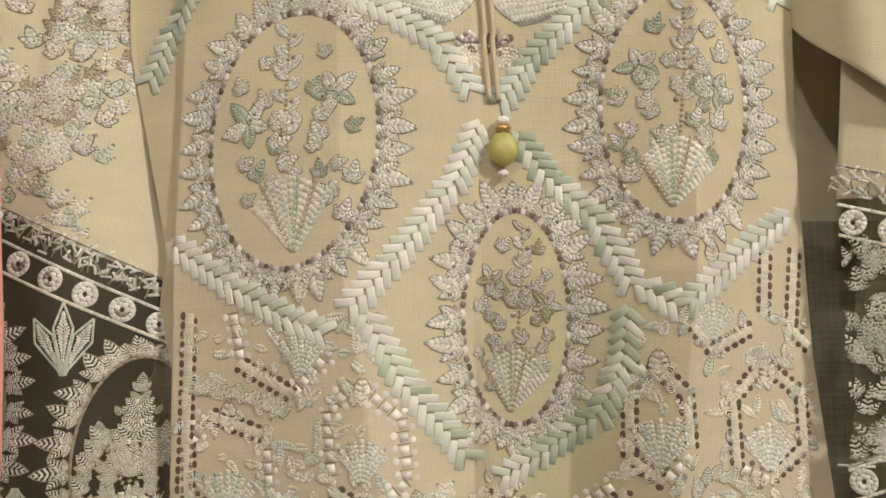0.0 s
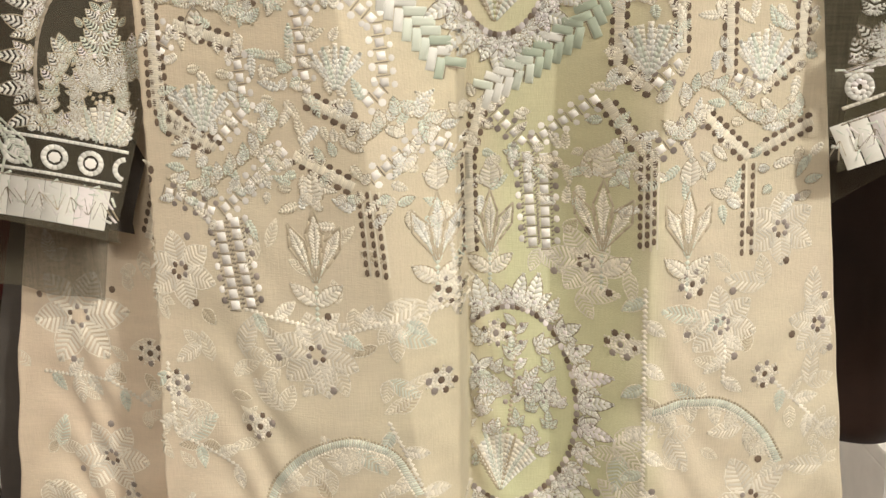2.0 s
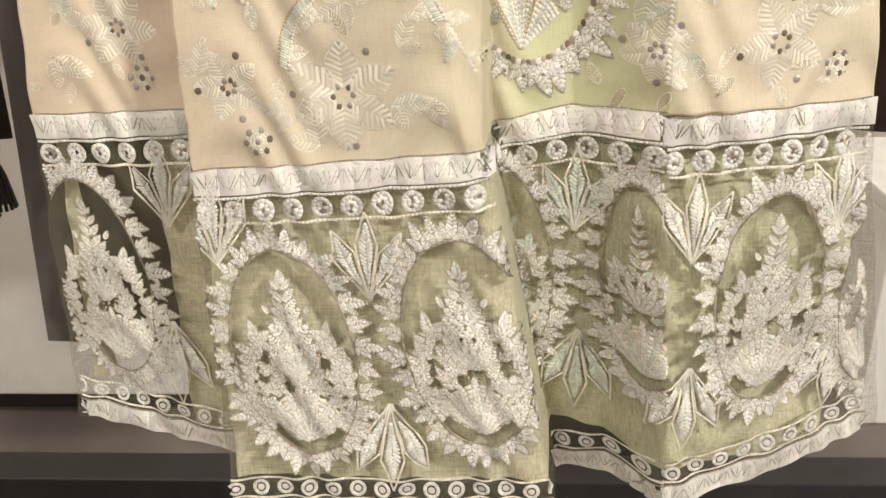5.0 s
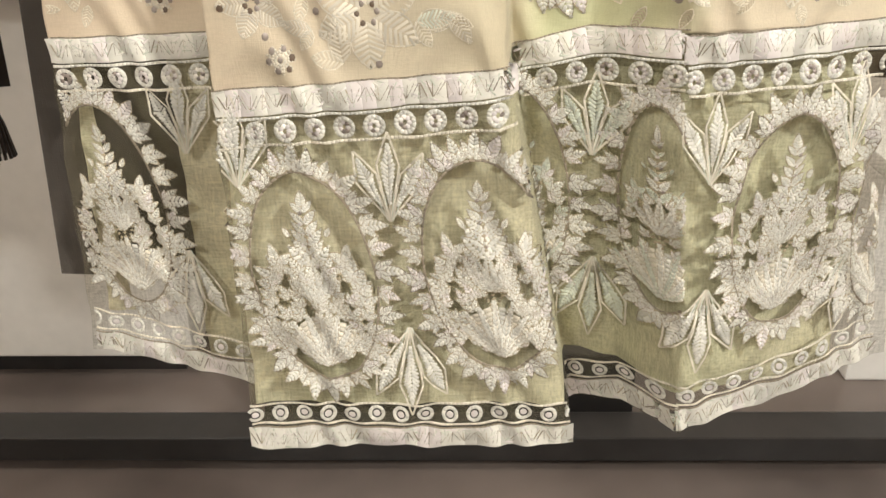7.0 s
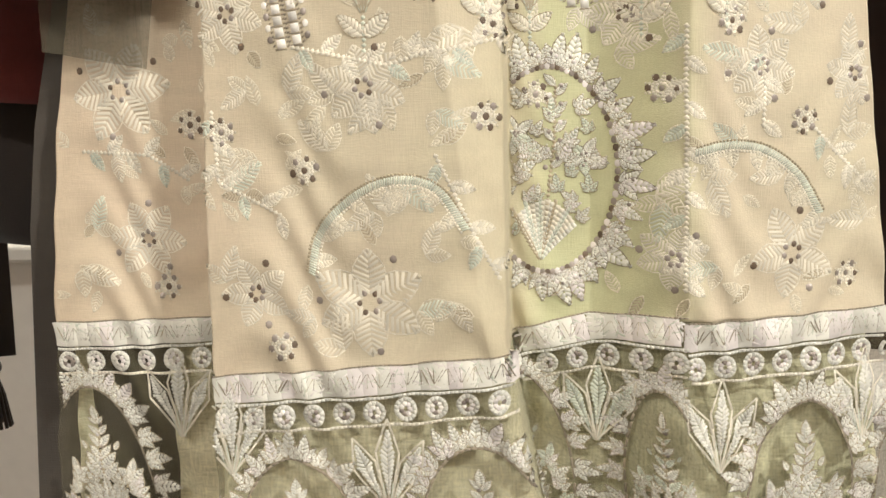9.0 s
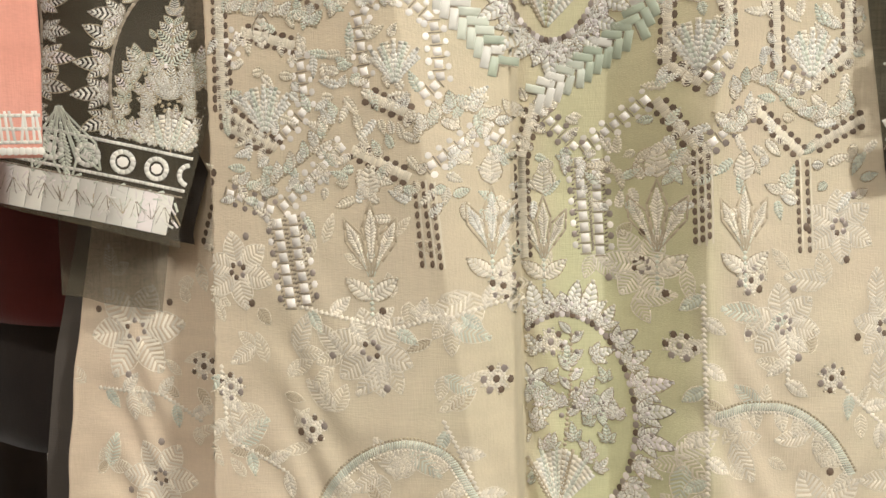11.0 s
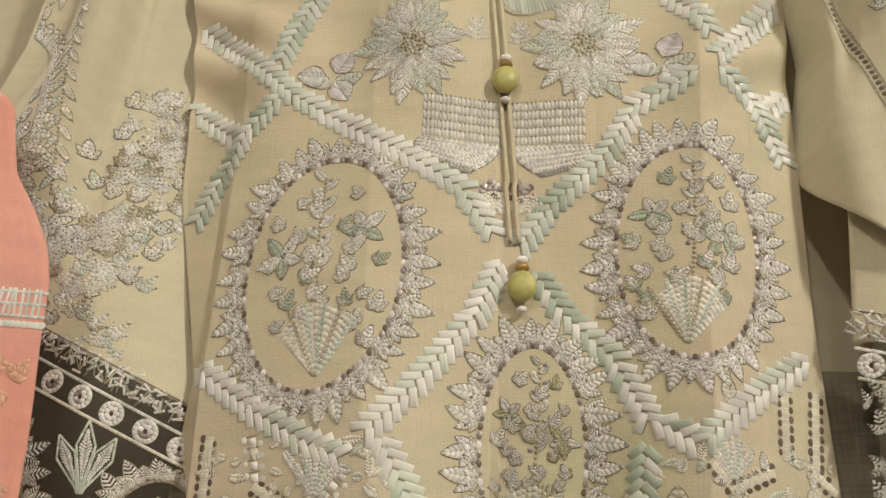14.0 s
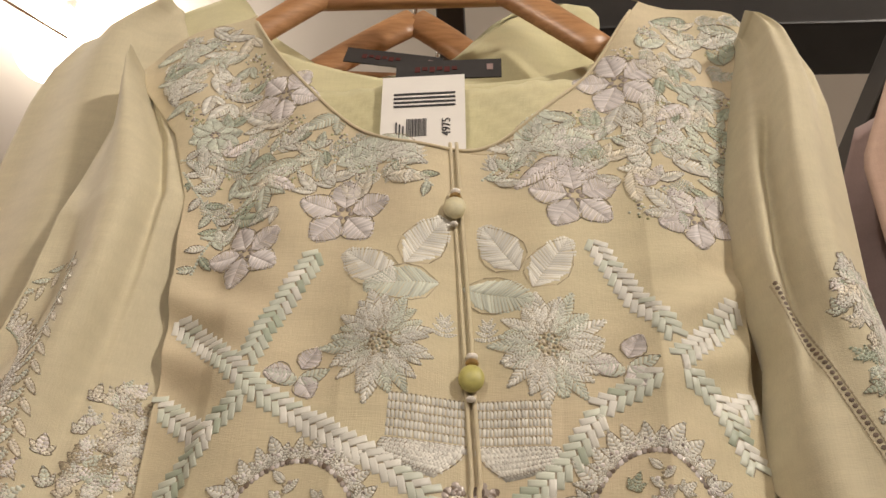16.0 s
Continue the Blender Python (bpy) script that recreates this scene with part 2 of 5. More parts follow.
class Stitch:
    """Threads, beads and sequins laid out flat in x, z and then set on a cloth's surface."""

    def __init__(self, surface, keep=None):
        self.surface, self.keep, self.bars, self.dots, self.beads, self.pads, self.fill = surface, keep, [], [], [], [], 0.78

    def bar(self, ax, az, bx, bz, w, h, m):
        self.bars.append((ax, az, bx, bz, w, h, m))

    def dot(self, x, z, r, m, h=0.0009, tall=1.0):
        self.dots.append((x, z, r, r * tall, h, m))

    def bead(self, x, z, r, angle, m, h=0.0004):
        self.beads.append((x, z, r, angle, h, m))

    def pad(self, x, z, angle, length, width, h, m):
        """A block of satin stitches from x, z along the angle: one ribbed piece with square ends."""
        self.pads.append((x, z, angle, length, width, h, m))

    def leaf(self, x, z, angle, length, width, m, rim=None, n=9, h=0.0011, vein=0.35, kite=False):
        """A satin leaf from its foot x, z: slanting stitches from a mid line, and an outline."""
        c, s = math.cos(angle), math.sin(angle)
        put = lambda a, b: (x + c * a - s * b, z + s * a + c * b)  # noqa: E731
        edge = lambda t: width * 0.5 * math.sin(math.pi * min(1, t ** 0.8)) ** 0.8 if 0 < t < 1 else 0.0  # noqa: E731
        if kite:
            edge = lambda t: width * 0.5 * (t / 0.62 if t < 0.62 else max(0.0, (1 - t) / 0.38))  # noqa: E731
        for i in range(n):
            t = (i + 0.4) / n
            e = edge(min(1, t + vein / n * 2)) * random.uniform(0.86, 1.08)
            for side in (1, -1):
                a, b = put(t * length * 0.97, 0), put(min(1, t + vein * 0.3) * length, side * e)
                self.bar(*a, *b, length / n * self.fill, h, m)
        if rim is not None:
            for side in (1, -1):
                last = put(0, 0)
                for i in range(1, 6):
                    p = put(length * i / 5, side * edge(i / 5) * 1.1)
                    self.bar(*last, *p, 0.00055, h * 0.9, rim)
                    last = p

    def cord(self, pts, w, m, h=0.0011, step=0.0026, twist=0.6):
        """A rope stitch along a line."""
        for x, z, a in along(pts, step):
            c, s = math.cos(a + twist), math.sin(a + twist)
            q = w * 0.75
            self.bar(x - c * q, z - s * q, x + c * q, z + s * q, step * 0.75, h, m)

    def rows(self, pts, step, gap, m, size, tall=1.3):
        for side in (-0.5, 0.5):
            for x, z, a in along(pts, step, 0.5 + side * 0.5):
                q = size * random.uniform(0.85, 1.12)
                wide, high = 1 + (tall - 1) * abs(math.cos(a)), 1 + (tall - 1) * abs(math.sin(a))
                self.dot(x - math.sin(a) * gap * side, z + math.cos(a) * gap * side, q * wide, m, 0.0006, high / wide)

    def put(self, name, parent, label=""):
        vs, ts, ms = [], [], []
        base = 0

        def take(ax, az, hs, faces, mats):
            nonlocal base
            ax, az, hs = (np.asarray(q, float) for q in (ax, az, hs))
            cx, cz = ax.mean(1), az.mean(1)
            ok = self.keep(cx, cz) if self.keep else np.ones(len(cx), bool)
            ax, az, hs, mats = ax[ok], az[ok], hs[ok], np.asarray(mats)[ok]
            if not len(ax):
                return
            mid = self.surface(cx[ok], cz[ok])
            y = self.surface(ax, az)
            y = np.where(np.abs(y - mid[:, None]) > 0.008, mid[:, None], y) - hs
            n, k = ax.shape
            vs.append(np.stack([ax, y, az], 2).reshape(-1, 3))
            f = np.array(faces)
            ts.append((f[None] + base + (np.arange(n) * k)[:, None, None]).reshape(-1, 3))
            ms.append(np.repeat(mats, len(f)))
            base += n * k

        if self.bars:
            b = np.array(self.bars)
            a0, a1, b0, b1, w, h, m = b.T
            dx, dz = b0 - a0, b1 - a1
            ln = np.maximum(np.hypot(dx, dz), 1e-5)
            nx, nz = -dz / ln * w / 2, dx / ln * w / 2
            x = np.stack([a0 + nx, a0 - nx, b0 - nx, b0 + nx, a0 + dx * 0.12, b0 - dx * 0.12], 1)
            z = np.stack([a1 + nz, a1 - nz, b1 - nz, b1 + nz, a1 + dz * 0.12, b1 - dz * 0.12], 1)
            o = np.full(len(b), 0.0002)
            h = 0.0002 + 0.55 * h
            take(x, z, np.stack([o, o, o, o, h, h], 1), [(0, 4, 1), (1, 4, 5), (1, 5, 2), (2, 5, 3), (3, 5, 4), (3, 4, 0)], m.astype(int))
        if self.dots:
            x, z, rx, rz, h, m = np.array(self.dots).T
            ang = np.arange(7) * math.tau / 7
            px = np.c_[x, x[:, None] + rx[:, None] * np.cos(ang)]
            pz = np.c_[z, z[:, None] + rz[:, None] * np.sin(ang)]
            hs = np.c_[h, np.full((len(x), 7), 0.0003)]
            take(px, pz, hs, [(0, 1 + (k + 1) % 7, 1 + k) for k in range(7)], m.astype(int))
        if self.beads:
            x, z, r, a, h, m = np.array(self.beads).T
            cx, sx = np.cos(a), np.sin(a)
            lx, lz = np.array([-1, 1, 1, -1, -0.93, 0.93, 0.93, -0.93]), np.array([-1, -1, 1, 1, -0.93, -0.93, 0.93, 0.93])
            px = x[:, None] + r[:, None] * (lx * cx[:, None] - lz * sx[:, None])
            pz = z[:, None] + r[:, None] * (lx * sx[:, None] + lz * cx[:, None])
            hs = np.where(np.arange(8) < 4, 0.0, h[:, None])
            sides = [t for k in range(4) for t in ((k, (k + 1) % 4, 4 + (k + 1) % 4), (k, 4 + (k + 1) % 4, 4 + k))]
            take(px, pz, hs, [(4, 5, 6), (4, 6, 7), *sides], m.astype(int))
        if self.pads:
            x, z, a, ln, w, h, m = np.array(self.pads).T
            across, on = np.linspace(-0.5, 0.5, 13), np.array([0, 0.07, 0.5, 0.93, 1.0])
            gu, gv = np.meshgrid(on, across, indexing="ij")
            gu, gv = gu.ravel()[None], gv.ravel()[None]
            ribs = np.where(np.arange(13) % 2, 1.0, 0.62) * np.sqrt(np.clip(1.06 - (2 * across) ** 2, 0, 1))
            lift = (np.array([0.1, 0.75, 1.0, 0.75, 0.1])[:, None] * ribs[None]).ravel()[None]
            px = x[:, None] + np.cos(a)[:, None] * gu * ln[:, None] - np.sin(a)[:, None] * gv * w[:, None]
            pz = z[:, None] + np.sin(a)[:, None] * gu * ln[:, None] + np.cos(a)[:, None] * gv * w[:, None]
            quads = [(i * 13 + k, i * 13 + k + 1, i * 13 + k + 14, i * 13 + k + 13) for i in range(4) for k in range(12)]
            take(px, pz, 0.0002 + lift * h[:, None], [t for q in quads for t in ((q[0], q[1], q[2]), (q[0], q[2], q[3]))], m.astype(int))
        if not vs:
            return None
        v, t, m = np.concatenate(vs), np.concatenate(ts), np.concatenate(ms)
        me = bpy.data.meshes.new(name)
        me.vertices.add(len(v)), me.loops.add(len(t) * 3), me.polygons.add(len(t))
        me.vertices.foreach_set("co", v.ravel())
        me.loops.foreach_set("vertex_index", t.ravel().astype(np.int32))
        me.polygons.foreach_set("loop_start", np.arange(len(t), dtype=np.int32) * 3)
        used = sorted(set(m.tolist()))
        for k in used:
            me.materials.append(THREADS[k])
        me.polygons.foreach_set("material_index", np.searchsorted(used, m).astype(np.int32))
        me.update(calc_edges=True)
        ob = new(name, me)
        ob.parent = parent
        return tagged(ob, label) if label else ob


def along(pts, step, start=0.5):
    """Even steps along a line of points: x, z and heading."""
    p = np.array(pts, float)
    seg = np.hypot(*np.diff(p, axis=0).T)
    far = np.r_[0, np.cumsum(seg)]
    for d in np.arange(start * step, far[-1], step):
        k = min(int(np.searchsorted(far, d, "right")) - 1, len(seg) - 1)
        s = (d - far[k]) / seg[k]
        q = p[k] + (p[k + 1] - p[k]) * s
        a = p[k + 1] - p[k]
        yield float(q[0]), float(q[1]), math.atan2(a[1], a[0])


# The hanging front: fold lines by height, with their place across and their depth.
FOLD_Z = np.array([0.70, 0.95, 1.15, 1.30, 1.50, 1.86])
FOLD_X = np.array([
    [-0.275, -0.157, -0.155, 0.030, 0.040, 0.044, 0.075, 0.103, 0.165, 0.240],
    [-0.258, -0.160, -0.157, -0.014, -0.005, -0.001, 0.042, 0.087, 0.145, 0.198],
    [-0.240, -0.159, -0.156, -0.042, -0.006, -0.002, 0.040, 0.086, 0.135, 0.176],
    [-0.170, -0.158, -0.155, -0.068, -0.006, -0.002, 0.045, 0.100, 0.130, 0.161],
    [-0.190, -0.160, -0.150, -0.075, -0.006, -0.002, 0.050, 0.105, 0.130, 0.160],
    [-0.290, -0.200, -0.150, -0.075, -0.006, -0.002, 0.050, 0.105, 0.150, 0.220]])
FOLD_Y = np.array([
    [0.045, 0.020, -0.028, -0.030, -0.028, 0.044, 0.030, -0.020, 0.000, 0.030],
    [0.032, 0.025, -0.012, -0.030, -0.024, 0.020, 0.014, -0.014, 0.000, 0.016],
    [0.045, 0.032, 0.004, -0.026, -0.004, 0.027, 0.032, -0.006, 0.010, 0.020],
    [0.012, 0.006, 0.000, -0.020, 0.000, 0.003, 0.008, -0.013, 0.008, 0.020],
    [0.016, 0.010, 0.006, -0.007, 0.000, 0.000, 0.003, -0.006, 0.006, 0.014],
    [0.045, 0.035, 0.030, 0.028, 0.028, 0.028, 0.028, 0.028, 0.032, 0.042]])


def front(x, z):
    """Depth of the kurta's front at x, z (arrays)."""
    x, z = np.asarray(x, float), np.asarray(z, float)
    kx = [np.interp(z, FOLD_Z, FOLD_X[:, k]) for k in range(10)]
    ky = [np.interp(z, FOLD_Z, FOLD_Y[:, k]) for k in range(10)]
    y = np.where(x < kx[0], ky[0], ky[9])
    for k in range(9):
        s = np.clip((x - kx[k]) / np.maximum(kx[k + 1] - kx[k], 1e-4), 0, 1)
        s = 0.75 * s + 0.25 * s * s * (3 - 2 * s)
        y = np.where((x >= kx[k]) & (x < kx[k + 1]), ky[k] + (ky[k + 1] - ky[k]) * s, y)
    soft = np.clip((1.40 - z) * 4, 0.25, 1)
    y = y + 0.0021 * soft * np.sin(38 * x + 9 * z + 2 * np.sin(7 * z)) * np.sin(23 * z + 17 * x)
    y = y + 0.0015 * np.sin(160 * z + 40 * x + 5 * np.sin(60 * x)) * np.clip(1.15 - z, 0, 0.2) * 5
    chest = np.clip((z - 1.36) * 8, 0, 1)
    y = y + 0.0042 * chest * np.sin(72 * x + 5 * z + 0.8 * np.sin(14 * z)) + 0.0012 * chest * np.sin(50 * z - 60 * np.abs(x + 0.015))
    pull = np.exp(-((np.abs(x + 0.017) - 0.165) / 0.05) ** 2 - ((z - 1.53) / 0.06) ** 2)  # creases that run in from the armholes
    return y + 0.0032 * pull * np.sin(150 * (z - 0.55 * np.abs(x + 0.017)))


# ---- where the embroidery lies: x, z in metres ----
BRAIDS_UPPER = [[(-0.099, 1.578), (-0.118, 1.533), (-0.13, 1.498)], [(-0.19, 1.535), (-0.15, 1.5), (-0.124, 1.476), (-0.074, 1.444), (-0.024, 1.416), (-0.006, 1.391)], [(-0.127, 1.474), (-0.147, 1.453), (-0.173, 1.403)], [(-0.194, 1.481), (-0.159, 1.454)], [(0.07, 1.587), (0.094, 1.539), (0.112, 1.513)], [(0.158, 1.543), (0.136, 1.516), (0.117, 1.497)], [(0.106, 1.486), (0.072, 1.468), (0.053, 1.436), (0.025, 1.409), (0.009, 1.386)], [(0.115, 1.489), (0.135, 1.473), (0.151, 1.437)], [(0.158, 1.484), (0.146, 1.469)]]
BRAIDS_LOWER = [[(-0.001, 1.378), (-0.013, 1.348), (-0.033, 1.321), (-0.044, 1.306), (-0.063, 1.284)], [(0.014, 1.373), (0.029, 1.351), (0.054, 1.327), (0.069, 1.297), (0.091, 1.283)], [(0.156, 1.331), (0.128, 1.311), (0.097, 1.286)], [(-0.059, 1.283), (-0.038, 1.246), (-0.017, 1.222), (-0.009, 1.211)], [(0.069, 1.286), (0.066, 1.256), (0.056, 1.231), (0.028, 1.21), (0.011, 1.2)], [(-0.162, 1.319), (-0.126, 1.295), (-0.097, 1.279), (-0.077, 1.271)]]
MEDALLIONS = [(-0.094, 1.366, 0.044, 0.066), (0.094, 1.382, 0.038, 0.06), (0.015, 1.278, 0.028, 0.055), (0.019, 1.033, 0.037, 0.056)]
LATTICE_DARK = [[(-0.146, 1.281), (-0.148, 1.195), (-0.119, 1.175)], [(-0.12, 1.257), (-0.092, 1.242)], [(-0.136, 1.232), (-0.108, 1.223)], [(-0.121, 1.175), (-0.145, 1.186), (-0.146, 1.219)], [(-0.072, 1.198), (-0.049, 1.187)], [(-0.08, 1.173), (-0.052, 1.159)], [(-0.156, 1.168), (-0.17, 1.122)], [(-0.0, 1.117), (-0.001, 1.167), (0.006, 1.194)], [(0.064, 1.194), (0.08, 1.172)]]
LATTICE_GREY = [[(0.069, 1.241), (0.069, 1.21), (0.083, 1.2)], [(0.079, 1.257), (0.094, 1.241), (0.096, 1.216)], [(0.121, 1.205), (0.119, 1.238), (0.136, 1.255), (0.156, 1.24), (0.157, 1.214), (0.138, 1.199)], [(0.097, 1.275), (0.108, 1.262), (0.13, 1.272)], [(0.139, 1.311), (0.137, 1.278)], [(0.156, 1.312), (0.152, 1.272), (0.164, 1.261)], [(0.109, 1.188), (0.134, 1.166)], [(0.14, 1.17), (0.165, 1.183)]]
LATTICE_WHITE = [[(-0.123, 1.281), (-0.119, 1.259)], [(-0.092, 1.242), (-0.074, 1.262)], [(-0.106, 1.222), (-0.103, 1.193), (-0.12, 1.177)], [(-0.145, 1.217), (-0.137, 1.231)], [(-0.063, 1.248), (-0.075, 1.232), (-0.072, 1.202)], [(-0.058, 1.246), (-0.04, 1.231), (-0.037, 1.203), (-0.047, 1.195)], [(-0.118, 1.145), (-0.084, 1.175)], [(-0.044, 1.163), (-0.019, 1.181), (-0.006, 1.173)], [(0.03, 1.171), (0.061, 1.195)]]
LATTICE_PALE = [[(0.008, 1.192), (0.028, 1.171)], [(0.084, 1.201), (0.095, 1.212)], [(0.069, 1.246), (0.078, 1.257)], [(0.086, 1.171), (0.107, 1.187)], [(-0.148, 1.154), (-0.12, 1.144)], [(0.123, 1.205), (0.138, 1.198)]]
BEAD_COLUMNS = [[(-0.12, 1.141), (-0.113, 1.098)], [(-0.112, 1.143), (-0.105, 1.1)], [(0.028, 1.168), (0.032, 1.12)], [(0.037, 1.167), (0.039, 1.119)]]
EYELET_COLUMNS = [[(-0.05, 1.158), (-0.047, 1.117)], [(-0.046, 1.158), (-0.042, 1.117)], [(-0.042, 1.157), (-0.038, 1.117)], [(0.08, 1.17), (0.081, 1.124)], [(0.083, 1.171), (0.084, 1.124)], [(0.086, 1.168), (0.087, 1.125)], [(0.131, 1.164), (0.132, 1.12)], [(0.136, 1.164), (0.137, 1.119)]]
HEX_FANS = [(-0.125, 1.182, 0.035), (-0.088, 1.252, 0.03), (0.082, 1.206, 0.035), (0.138, 1.202, 0.035), (0.108, 1.266, 0.03), (-0.058, 1.202, 0.03)]
HEX_TULIPS = [(-0.072, 1.113, 0.055), (-0.015, 1.122, 0.05), (0.01, 1.116, 0.05), (0.065, 1.12, 0.055), (0.104, 1.121, 0.05)]
FIELD_FLOWERS = [(-0.213, 1.079, 0.026), (-0.073, 0.972, 0.026), (0.142, 0.991, 0.022), (-0.142, 1.115, 0.018), (-0.131, 0.976, 0.017), (-0.073, 1.078, 0.02), (0.058, 1.113, 0.017), (0.152, 1.131, 0.017), (0.175, 1.081, 0.015), (-0.201, 0.998, 0.02), (0.123, 1.085, 0.018), (0.08, 0.99, 0.016)]
SEQUIN_CLUSTERS = [(-0.104, 1.038), (-0.014, 1.063), (0.074, 1.075), (0.147, 1.058), (-0.173, 1.06), (-0.191, 0.971), (-0.118, 0.949), (0.174, 0.978), (0.107, 1.107), (-0.01, 1.107), (0.013, 1.073), (-0.147, 1.057)]
FIELD_LEAVES = [(-0.025, 1.086), (-0.035, 1.099), (-0.094, 1.083), (-0.108, 1.085), (-0.135, 1.035), (-0.143, 1.042), (-0.099, 1.055), (-0.073, 1.064), (-0.048, 1.025), (-0.041, 1.005), (-0.067, 1.027), (-0.059, 1.023), (0.074, 1.008), (0.081, 1.029), (0.102, 1.02), (-0.216, 1.037), (-0.229, 1.012), (-0.144, 0.991), (-0.109, 0.965), (-0.088, 0.959), (-0.039, 0.97), (-0.027, 0.966), (-0.14, 1.073), (-0.045, 1.096), (0.105, 1.052), (0.172, 1.06), (0.171, 1.101), (0.171, 1.006), (0.093, 0.985), (0.064, 1.098), (0.042, 1.111), (-0.228, 1.118), (0.102, 1.092), (0.134, 1.106), (-0.077, 1.013), (0.127, 1.03), (-0.031, 1.062), (-0.229, 0.977), (0.185, 1.025)]
FIELD_ARCS = [[(-0.102, 0.986), (-0.098, 1.01), (-0.07, 1.033), (-0.04, 1.034), (-0.024, 1.009)], [(0.089, 1.043), (0.108, 1.047), (0.129, 1.044), (0.148, 1.028), (0.157, 1.01)]]
FIELD_VINES = [[(-0.039, 1.046), (-0.019, 1.004), (-0.008, 0.984)], [(-0.238, 1.046), (-0.198, 1.044), (-0.174, 1.03)], [(-0.152, 1.068), (-0.149, 1.032), (-0.116, 1.015)], [(-0.109, 1.098), (-0.061, 1.088), (-0.035, 1.096)], [(0.084, 1.106), (0.085, 1.041), (0.085, 0.974)], [(-0.035, 1.094), (-0.005, 1.101), (-0.009, 1.134)], [(0.125, 1.096), (0.125, 1.055)], [(0.152, 1.054), (0.182, 1.025)]]
OVALS = [(-0.237, 0.847, 0.031, 0.066, 0.1), (-0.110, 0.826, 0.036, 0.064, 0.10), (-0.013, 0.834, 0.037, 0.065, 0.13), (0.006, 0.858, 0.030, 0.066, 0.1), (0.081, 0.857, 0.021, 0.063, 0.10), (0.153, 0.849, 0.033, 0.064, 0), (0.222, 0.846, 0.026, 0.064, 0)]
TULIPS_UP = [(-0.188, 0.884), (-0.066, 0.862), (0.046, 0.883), (0.106, 0.877), (0.188, 0.887), (-0.148, 0.880)]
TULIPS_DOWN = [(-0.196, 0.820), (-0.058, 0.796), (0.051, 0.815), (0.109, 0.815), (0.198, 0.825)]
YOKE_FLOWERS = [(-0.147, 1.73, 0.026), (0.099, 1.736, 0.03), (-0.088, 1.609, 0.028), (0.063, 1.623, 0.028), (-0.149, 1.578, 0.024), (0.139, 1.604, 0.024), (-0.195, 1.694, 0.018), (0.156, 1.726, 0.016)]
YOKE_LEAVES = [(-0.034, 1.579, 60), (-0.063, 1.558, 140), (0.016, 1.577, 120), (0.044, 1.562, 60), (-0.082, 1.665, 30), (-0.059, 1.666, 150), (0.035, 1.681, 60), (0.053, 1.671, 20), (-0.042, 1.547, 190), (0.01, 1.543, 340)]
YOKE_VINES = [[(-0.224, 1.672), (-0.17, 1.661), (-0.133, 1.678), (-0.097, 1.663), (-0.058, 1.654), (-0.029, 1.627)], [(0.001, 1.64), (0.039, 1.678), (0.074, 1.677), (0.13, 1.689), (0.182, 1.695)], [(0.177, 1.687), (0.165, 1.636), (0.128, 1.607)], [(-0.216, 1.665), (-0.175, 1.607), (-0.187, 1.567)]]
ROSETTES = [(-0.053, 1.502, 0.034), (0.043, 1.505, 0.034)]
SMALL_TULIPS = [(-0.1, 1.486), (0.085, 1.494)]
BASKETS = [(-0.045, 1.47, -0.003, 1.442), (0.002, 1.47, 0.044, 1.445)]
SPRIGS = [(-0.018, 1.521), (0.007, 1.518), (-0.043, 1.664), (0.008, 1.66)]
BUTTONS = [(-0.015, 1.608), (-0.001, 1.482), (0.009, 1.361)]
PLACKET = [(-0.019, 1.675), (-0.012, 1.595), (-0.004, 1.508), (-0.001, 1.465), (0.002, 1.418), (0.003, 1.42), (0.005, 1.385)]
TUFT = (-0.005, 1.412)

# ---- the room ----
def slab(name, lo, hi, material, label):
    ob = part(name, box(bmesh.new(), lo, hi), material, None)
    return tagged(ob, label, name.split("_")[0], kind="structure")


slab("floor", (-3, -3.2, -0.1), (3, 2.3, 0), FLOOR, "polished grey-brown shop floor")
slab("ceiling", (-3, -3.2, 2.9), (3, 2.3, 3.0), CEILING, "off-white painted shop ceiling")
slab("wall_north", (-3, 2.2, 0), (3, 2.3, 2.9), WALL, "pale painted shop wall")
slab("wall_south", (-3, -3.3, 0), (3, -3.2, 2.9), WALL, "pale painted shop wall")
slab("wall_west", (-3.1, -3.2, 0), (-3, 2.3, 2.9), WALL, "pale painted shop wall")
slab("wall_east", (3, -3.2, 0), (3.1, 2.3, 2.9), WALL, "pale painted shop wall")
# housings and lenses for the added lights, all out of view
for lx, ly, ls, lw in LAMPS:
    lamp = thing("added_ceiling_lamp", (lx, ly, 2.9), "round white recessed ceiling lamp, lit, unseen and added for light", "ceiling lamp", "shop ceiling lamps")
    bm = bmesh.new()
    tube(bm, [(0, 0, -0.03), (0, 0, 0)], [0.5 * ls + 0.03, 0.5 * ls + 0.035], 24)
    part("housing", bm, PAPER, lamp)
    bm = bmesh.new()
    tube(bm, [(0, 0, -0.04), (0, 0, -0.03)], [0.5 * ls, 0.5 * ls], 24)
    part("lamp_lens", bm, LAMP_GLASS, lamp, "glowing lens")

lamp = thing("globe_lamp", GLOBE_AT, "round white globe lamp under the ceiling, lit", "ceiling lamp")
bm = bmesh.new()
bmesh.ops.create_uvsphere(bm, u_segments=24, v_segments=14, radius=0.08)
glass = part("globe", bm, LAMP_GLASS, lamp, "glowing white globe")
glass.visible_shadow = False
bm = bmesh.new()
tube(bm, [(0, 0, 0.07), (0, 0, 0.16)], 0.012, 10)
part("stem", bm, STEEL, lamp)

